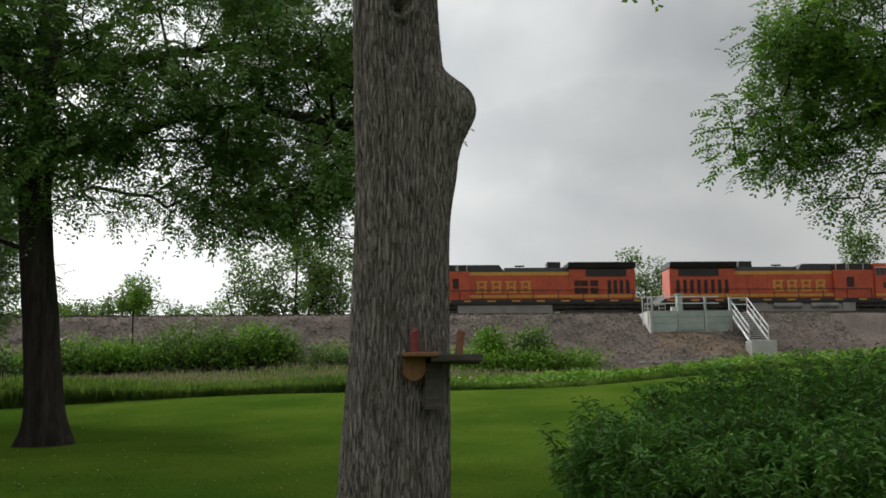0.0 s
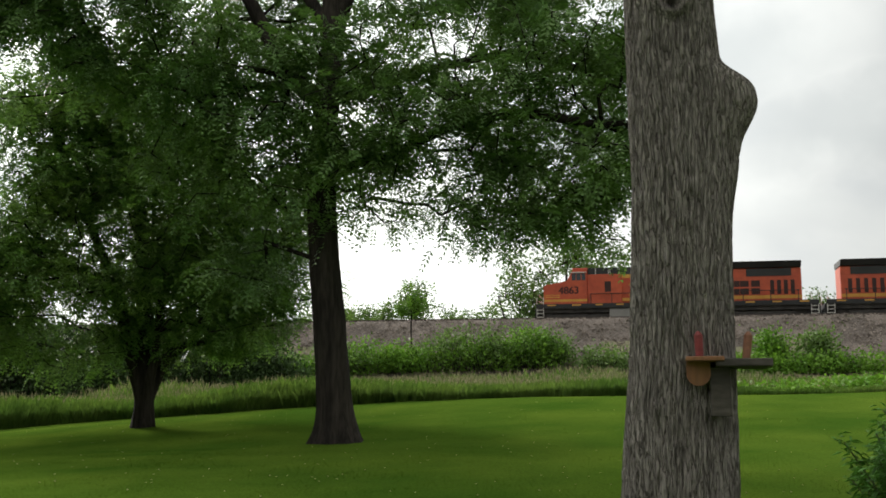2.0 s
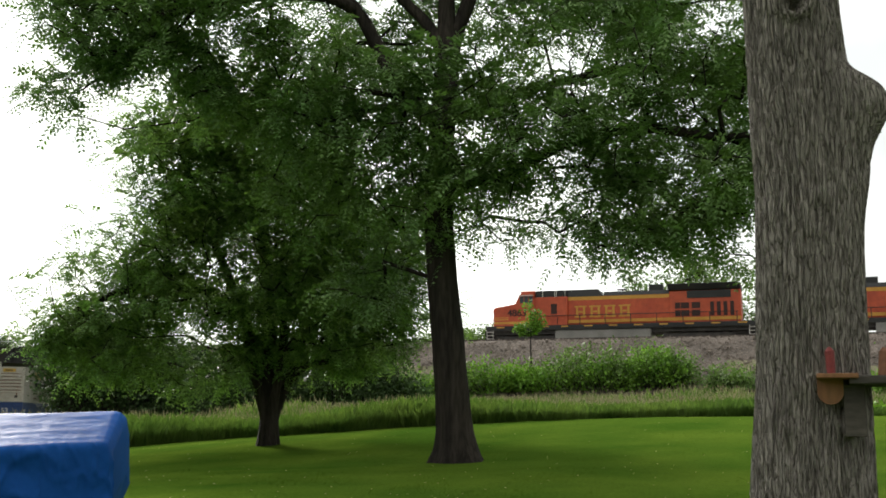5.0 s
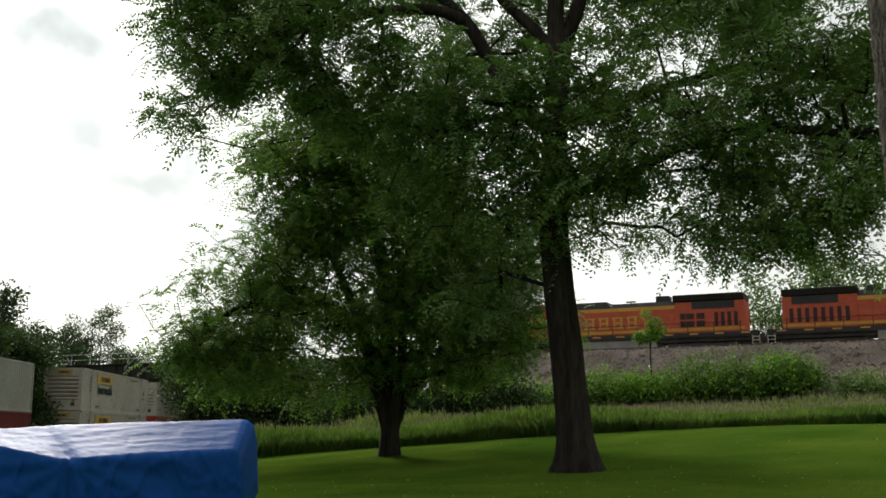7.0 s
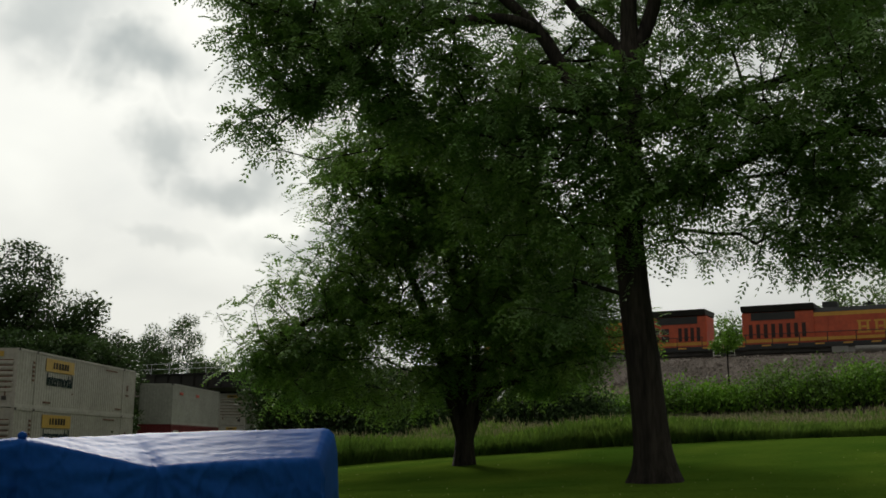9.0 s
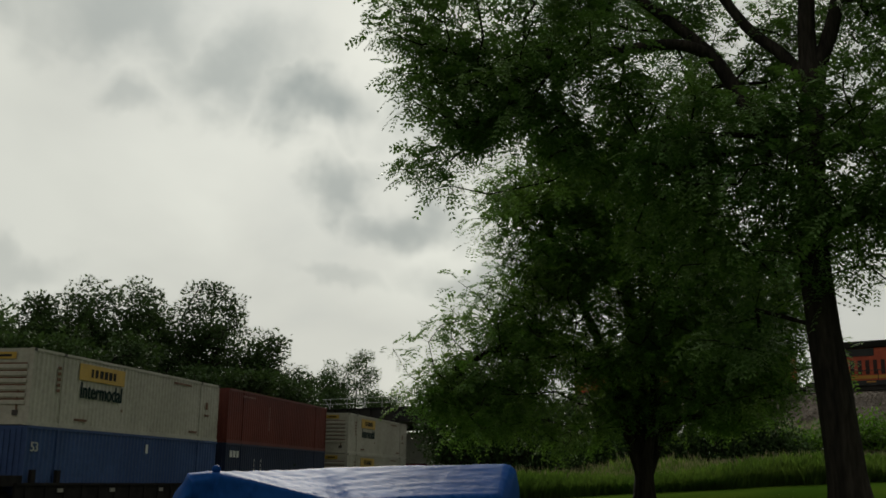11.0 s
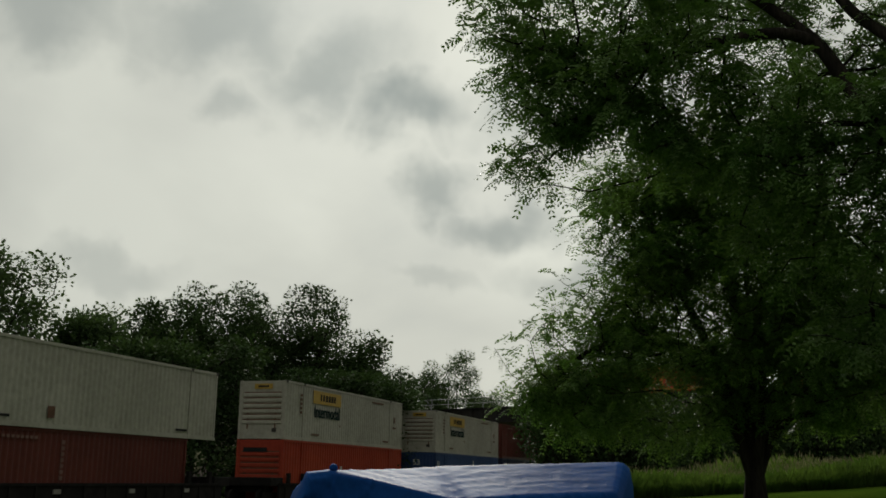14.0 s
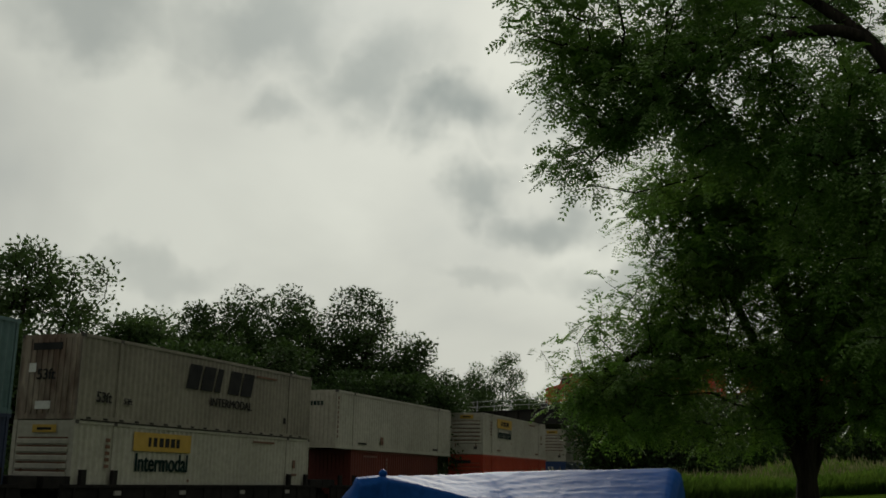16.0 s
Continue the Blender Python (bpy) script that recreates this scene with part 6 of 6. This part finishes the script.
        part("end_bar", bx(-0.06, -0.05, -0.4, 0.9, H - 0.62, H - 0.4), M_INK, e)
    elif mark == "reefer":
        for x in (1.6, 5.6):
            plaque("red_emblem", x, x + 0.8, H - 0.75, H - 0.55, face, M_RED, e)
    return e


M_CAR = material("sooty_car_frame", (0.012, 0.011, 0.011), (0.022, 0.02, 0.019), 2, 0.9, bump=0.1, fine=0.3, spec=0.1)


def well_car(L):
    """A low car whose side sills hold the lower container."""
    e = thing("well_car", pose(0, 0, 0), "dark grimy well car under stacked containers", "railway car", "well cars")
    for y in (-1, 1):
        bm = bmesh.new()
        box(bm, -0.6, L + 0.6, *sorted((y * 1.36, y * 1.48)), 0.30, 1.08, 0.02)
        box(bm, -0.6, L + 0.6, *sorted((y * 1.34, y * 1.54)), 1.04, 1.14)
        part("side_sill", bm, M_CAR, e)
        for k in range(14):
            x = k * L / 13
            part("sill_rib", bx(x - 0.05, x + 0.05, *sorted((y * 1.48, y * 1.53)), 0.34, 1.04), M_CAR, e)
        for x in (2.0, L * 0.36, L * 0.62, L - 2.4):
            part("stencil", bx(x, x + 0.35, *sorted((y * 1.48, y * 1.536)), 0.78, 0.93), M_TANK, e)
        for x in (0.4, 2.0, L - 2.0, L - 0.4):
            part("guide_post", bx(x - 0.12, x + 0.12, *sorted((y * 1.36, y * 1.5)), 1.14, 1.62), M_CAR, e)
    part("well_floor", bx(0, L, -1.36, 1.36, 0.26, 0.34), M_CAR, e)
    for x0, x1, t in ((-1.35, -0.1, -0.7), (L + 0.1, L + 1.35, L + 0.7)):
        part("end_platform", bx(x0, x1, -1.4, 1.4, 1.0, 1.4, 0.02), M_CAR, e)
        bm = bmesh.new()
        for y in (-1.0, 1.0):
            box(bm, t - 0.55, t + 0.55, y - 0.1, y + 0.1, 0.4, 0.7)
        box(bm, t - 0.2, t + 0.2, -0.9, 0.9, 0.7, 1.0)
        for dx in (-0.42, 0.42):
            for y in (-0.75, 0.75):
                rod(bm, (t + dx, y - 0.07, 0.42), (t + dx, y + 0.07, 0.42), 0.42, seg=14)
        part("truck", bm, M_CAR, e)
    return e


# upper paint, lower paint and where the near corner stands at 14.5 s
STACKS = [(-30.0, 16.15, (P_TEAL, "folded", "columns", 16.15), (P_BROWN, "folded", "columns", 12.19)),
          (-8.6, 16.15, (P_TEAL, "folded", "columns", 16.15), (P_NAVY, "folded", "53", 16.15)),
          (10.5, 16.15, (P_TAN, "folded", "slanted", 16.15), (P_WHITE, "ribbed", "haulier", 16.15)),
          (29.4, 16.15, (P_WHITE, "folded", "globe", 16.15), (P_BROWN, "folded", "columns", 12.19)),
          (52.1, 16.15, (P_WHITE, "ribbed", "haulier", 16.15), (P_ORANGE, "ribbed", "name", 16.15)),
          (75.0, 16.15, (P_WHITE, "ribbed", "haulier", 16.15), (P_BLUE, "folded", "53", 16.15)),
          (92.4, 15.7, (P_BROWN, "folded", "columns", 15.7), (P_NAVY, "folded", "ends", 15.7)),
          (113.0, 16.15, (P_WHITE, "ribbed", "haulier", 16.15), (P_WHITE, "ribbed", "haulier", 16.15)),
          (137.0, 12.19, (P_GREY, "folded", "reefer", 12.19), (P_MAROON, "folded", "ends", 12.19)),
          (157.6, 16.15, (P_WHITE, "ribbed", "haulier", 16.15), (P_WHITE, "ribbed", "haulier", 16.15)),
          (176.6, 16.15, (P_WHITE, "ribbed", "haulier", 16.15), (P_ORANGE, "ribbed", "name", 16.15)),
          (199.4, 16.15, (P_WHITE, "ribbed", "haulier", 16.15), (P_BLUE, "folded", "53", 16.15)),
          (218.4, 16.15, (P_WHITE, "ribbed", "haulier", 16.15), (P_ORANGE, "ribbed", "name", 16.15))]
NAMES = {P_WHITE: "white", P_GREY: "grey", P_TAN: "dirty tan", P_ORANGE: "orange", P_BLUE: "blue", P_NAVY: "navy", P_BROWN: "brown", P_MAROON: "maroon", P_TEAL: "teal"}
TRAIN = []
SEEN = {}


def stacked(L, H, mat, style, mark, where):
    key = (L, H, mat.name, style, mark)
    label = "%s %s freight container %s" % (NAMES[mat], "ribbed-ended" if style == "ribbed" else "corrugated steel", where)
    if key in SEEN:
        e = copy_thing(SEEN[key], pose(0, 0, 0))
        tagged(e, label)
    else:
        e = SEEN[key] = container(L, H, mat, style, label, mark)
    return e


for u, L, up, lo in STACKS:
    hl = 2.59 if lo[3] < 14 else 2.9
    if SEEN.get(("car", L)):
        car = copy_thing(SEEN[("car", L)], pose(0, 0, 0))
    else:
        car = SEEN[("car", L)] = well_car(L)
    TRAIN.append((car, u, 0.0))
    TRAIN.append((stacked(lo[3], hl, lo[0], lo[1], lo[2], "in a well car"), u + (L - lo[3]) / 2, 0.34))
    TRAIN.append((stacked(up[3], 2.9, up[0], up[1], up[2], "stacked on another"), u, 0.345 + hl))


# ---- covered pile ----
def blue_tarp():
    """A blue sheet draped over a long pile, sagging between two supports."""
    e = thing("tarpaulin", pose(0, 0, 0), "shiny blue tarpaulin draped over a long pile on the lawn", "tarpaulin")
    ax = Vector((-0.46, -0.888, 0))
    back = Vector((-0.888, 0.46, 0))
    o = Vector((-5.33, 6.52, 0))
    # along the pile: front edge height, its setback, ridge height, its setback
    st = [(-0.14, 1.05, 0.10, 1.20, 0.86), (-0.10, 1.40, 0.04, 1.66, 0.86), (-0.04, 1.47, 0.0, 1.715, 0.86), (0.0, 1.485, 0.0, 1.725, 0.84), (0.35, 1.475, -0.02, 1.71, 0.84), (0.8, 1.455, -0.03, 1.69, 0.84), (1.15, 1.43, -0.02, 1.665, 0.84), (1.24, 1.415, 0.03, 1.655, 0.84),
          (1.34, 1.425, -0.02, 1.65, 0.84), (1.6, 1.49, 0.16, 1.635, 0.84), (1.85, 1.555, 0.42, 1.625, 0.80), (2.1, 1.60, 0.66, 1.62, 0.76), (2.3, 1.54, 0.62, 1.60, 0.74), (2.42, 1.2, 0.5, 1.3, 0.72)]
    S = np.array(st)
    na, nv = 210, 150
    V = np.zeros((na, nv, 3))
    for i in range(na):
        a = -0.14 + i / (na - 1) * 2.56
        fz, fs, rz, rs = [float(np.interp(a, S[:, 0], S[:, k])) for k in (1, 2, 3, 4)]
        foot = 0.06 + 0.03 * math.sin(a * 6)
        prof = [(fs - 0.16, foot), (fs - 0.06, foot + 0.5 * (fz - foot)), (fs - 0.015, fz - 0.06), (fs, fz - 0.012), (fs + 0.02, fz), (rs - 0.08, rz - 0.012), (rs, rz), (rs + 0.1, rz - 0.05), (rs + 0.75, fz - 0.1), (rs + 0.9, fz - 0.3), (rs + 0.98, 0.06)]
        arc = [0]
        for p, q in zip(prof, prof[1:]):
            arc.append(arc[-1] + math.hypot(q[0] - p[0], q[1] - p[1]))
        for j in range(nv):
            t = j / (nv - 1) * arc[-1]
            s, z = float(np.interp(t, arc, [p[0] for p in prof])), float(np.interp(t, arc, [p[1] for p in prof]))
            front = s < fs + 0.05
            # folds: hanging on the face, fanned out round the pinch, fine ripples along the roof
            pin = math.hypot(a - 1.24, (z - fz) * 1.0)
            fan = math.atan2(z - fz, a - 1.24)
            w = 0.014 * noise.noise((a * 3.0, z * 1.2, s)) + 0.009 * noise.noise((a * 9, z * 5, 3)) + 0.006 * noise.noise((a * 17 + z * 9, z * 15, 8))
            if front:
                w += 0.012 * math.sin(fan * 16) * math.exp(-((pin - 0.5) / 0.5) ** 2) + 0.014 * noise.noise((a * 2.2 + z * 2.6, z * 0.9 - a * 1.1, 7)) + 0.010 * abs(noise.noise((a * 5, z * 7, 2)))
                w += 0.024 * max(0.0, 1 - 15 * abs(noise.noise((a * 2.6 + z * 2.0, z * 2.6 - a * 1.3, 4)))) + 0.015 * max(0.0, 1 - 12 * abs(noise.noise((a * 5 - z * 3.0, z * 4 + a, 6))))
                s -= w
            else:
                zz = w * 0.3 + 0.003 * noise.noise((a * 2.0, s * 9, 5)) + 0.0045 * noise.noise((a * 5.0, s * 24, 5)) + 0.003 * noise.noise((a * 22, s * 30, 1))
                if a > 1.24:
                    zz += 0.004 * math.sin((s - fs) * 26 - (a - 1.24) * 9) * math.exp(-((a - 1.9) / 0.5) ** 2)
                z += zz * 0.6 + 0.005 * max(0.0, 1 - 9 * abs(noise.noise((a * 0.9, s * 7 + a * 1.2, 2)))) + 0.003 * max(0.0, 1 - 8 * abs(noise.noise((a * 1.4, s * 15 - a * 1.6, 9))))
            slant = -0.45 * min(max((s - fs) / 0.86, 0), 1.2) * max(0, 1 - a / 1.2)
            p = o + ax * (a + slant) + back * s
            V[i, j] = (p.x, p.y, z)
    k = np.arange(na * nv).reshape(na, nv)
    F = np.stack([k[:-1, :-1], k[:-1, 1:], k[1:, 1:], k[1:, :-1]], -1).reshape(-1, 4)
    mesh_object("sheet", V.reshape(-1, 3), F, M_TARP, e, smooth=True)
    for i, nm in ((0, "end_flap"), (na - 1, "end_flap")):
        ring = [tuple(v) for v in V[i]]
        c = np.mean(V[i], 0)
        ob = mesh_object(nm, ring + [tuple(c)], [(j, j + 1, nv) if i else (j + 1, j, nv) for j in range(nv - 1)] + [((nv - 1, 0, nv) if i else (0, nv - 1, nv))], M_TARP, e, smooth=True)
    p = o + ax * 2.08 + back * 0.74
    bm = bmesh.new()
    bmesh.ops.create_icosphere(bm, subdivisions=2, radius=0.035, matrix=Matrix.Translation((p.x, p.y, 1.635)))
    part("bunched_knot", bm, M_TARP, e)


M_TARP = material("blue_tarp", (0.007, 0.055, 0.23), (0.011, 0.075, 0.30), 1.5, 0.52, spec=0.035, bump=0.10, bump_scale=22, fine=0.08, dist=0.008)
blue_tarp()


# ---- weeds at the foot of the bank ----
def meadow_weeds():
    rng = np.random.default_rng(91)
    n = 2600
    l = rng.uniform(-2, 36, n)
    d = edge_d(l) + 0.6 + rng.random(n) ** 1.5 * (64.0 - edge_d(l))
    P = HM * d[:, None] - HT * l[:, None]
    tall = np.array([noise.noise((a * 0.22, b * 0.3, 9.0)) for a, b in zip(l, d)])
    ok = tall > -0.25
    P, tall = P[ok], tall[ok]
    m = 20
    c = np.concatenate([P, ground_z(P[:, 0], P[:, 1])[:, None]], 1)
    at = (c[:, None, :] + np.stack([rng.normal(0, 0.28, (len(c), m)), rng.normal(0, 0.28, (len(c), m)), rng.uniform(0.1, 1.0, (len(c), m)) * (0.42 + 0.75 * tall[:, None])], -1)).reshape(-1, 3)
    way = rng.normal(0, 1, at.shape) * np.array((1, 1, 0.4)) + np.array((0, -0.2, 0.3))
    ob = quads_object("meadow_weeds", broad(rng, at, way, len(at), 0.16), M_LEAF_C)
    tagged(ob, "lush green leafy weeds at the foot of the bank", "weeds", kind="stuff")


meadow_weeds()


# ---- what moves ----
def motions():
    run = ((0.0, -19.1), (2.5, -7.75), (5.5, 5.7), (7.0, 12.25), (9.0, 20.95), (12.5, 35.8), (16.0, 50.0))
    a = math.degrees(math.atan2(HT[1], HT[0]))
    for e, off, turn in ((LEAD, 0.0, 0), (TRAIL, -2.7, 180)):
        rows = []
        for t in np.linspace(0, 16, 33):
            s = float(np.interp(t, [r[0] for r in run], [r[1] for r in run]))
            p = high(s + off, 0, RAIL_Z - 0.26 * float(smoothstep(8, 24, s)))      # the line falls a little
            rows.append((t, pose(p.x, p.y, p.z, 0, 0, a + turn)))
        walk(e, rows)
    for i, w in enumerate(WHEELS):
        x, y, z = w.location
        way = 1 if i < 6 else -1
        rows = []
        for k in range(97):
            t = k / 6
            s = float(np.interp(t, [r[0] for r in run], [r[1] for r in run]))
            rows.append((t, pose(x, y, z, 0, way * math.degrees(s / 0.53), 0)))
        walk(w, rows)
    for e, u, z in TRAIN:
        rows = []
        for t in (0.0, 4.0, 8.0, 12.0, 16.0):
            p = low(u + 11.58 * (t - 14.5), 0, LOW_Z + z)
            rows.append((t, pose(p.x, p.y, p.z, 0, 0, 118.79)))
        walk(e, rows)


motions()
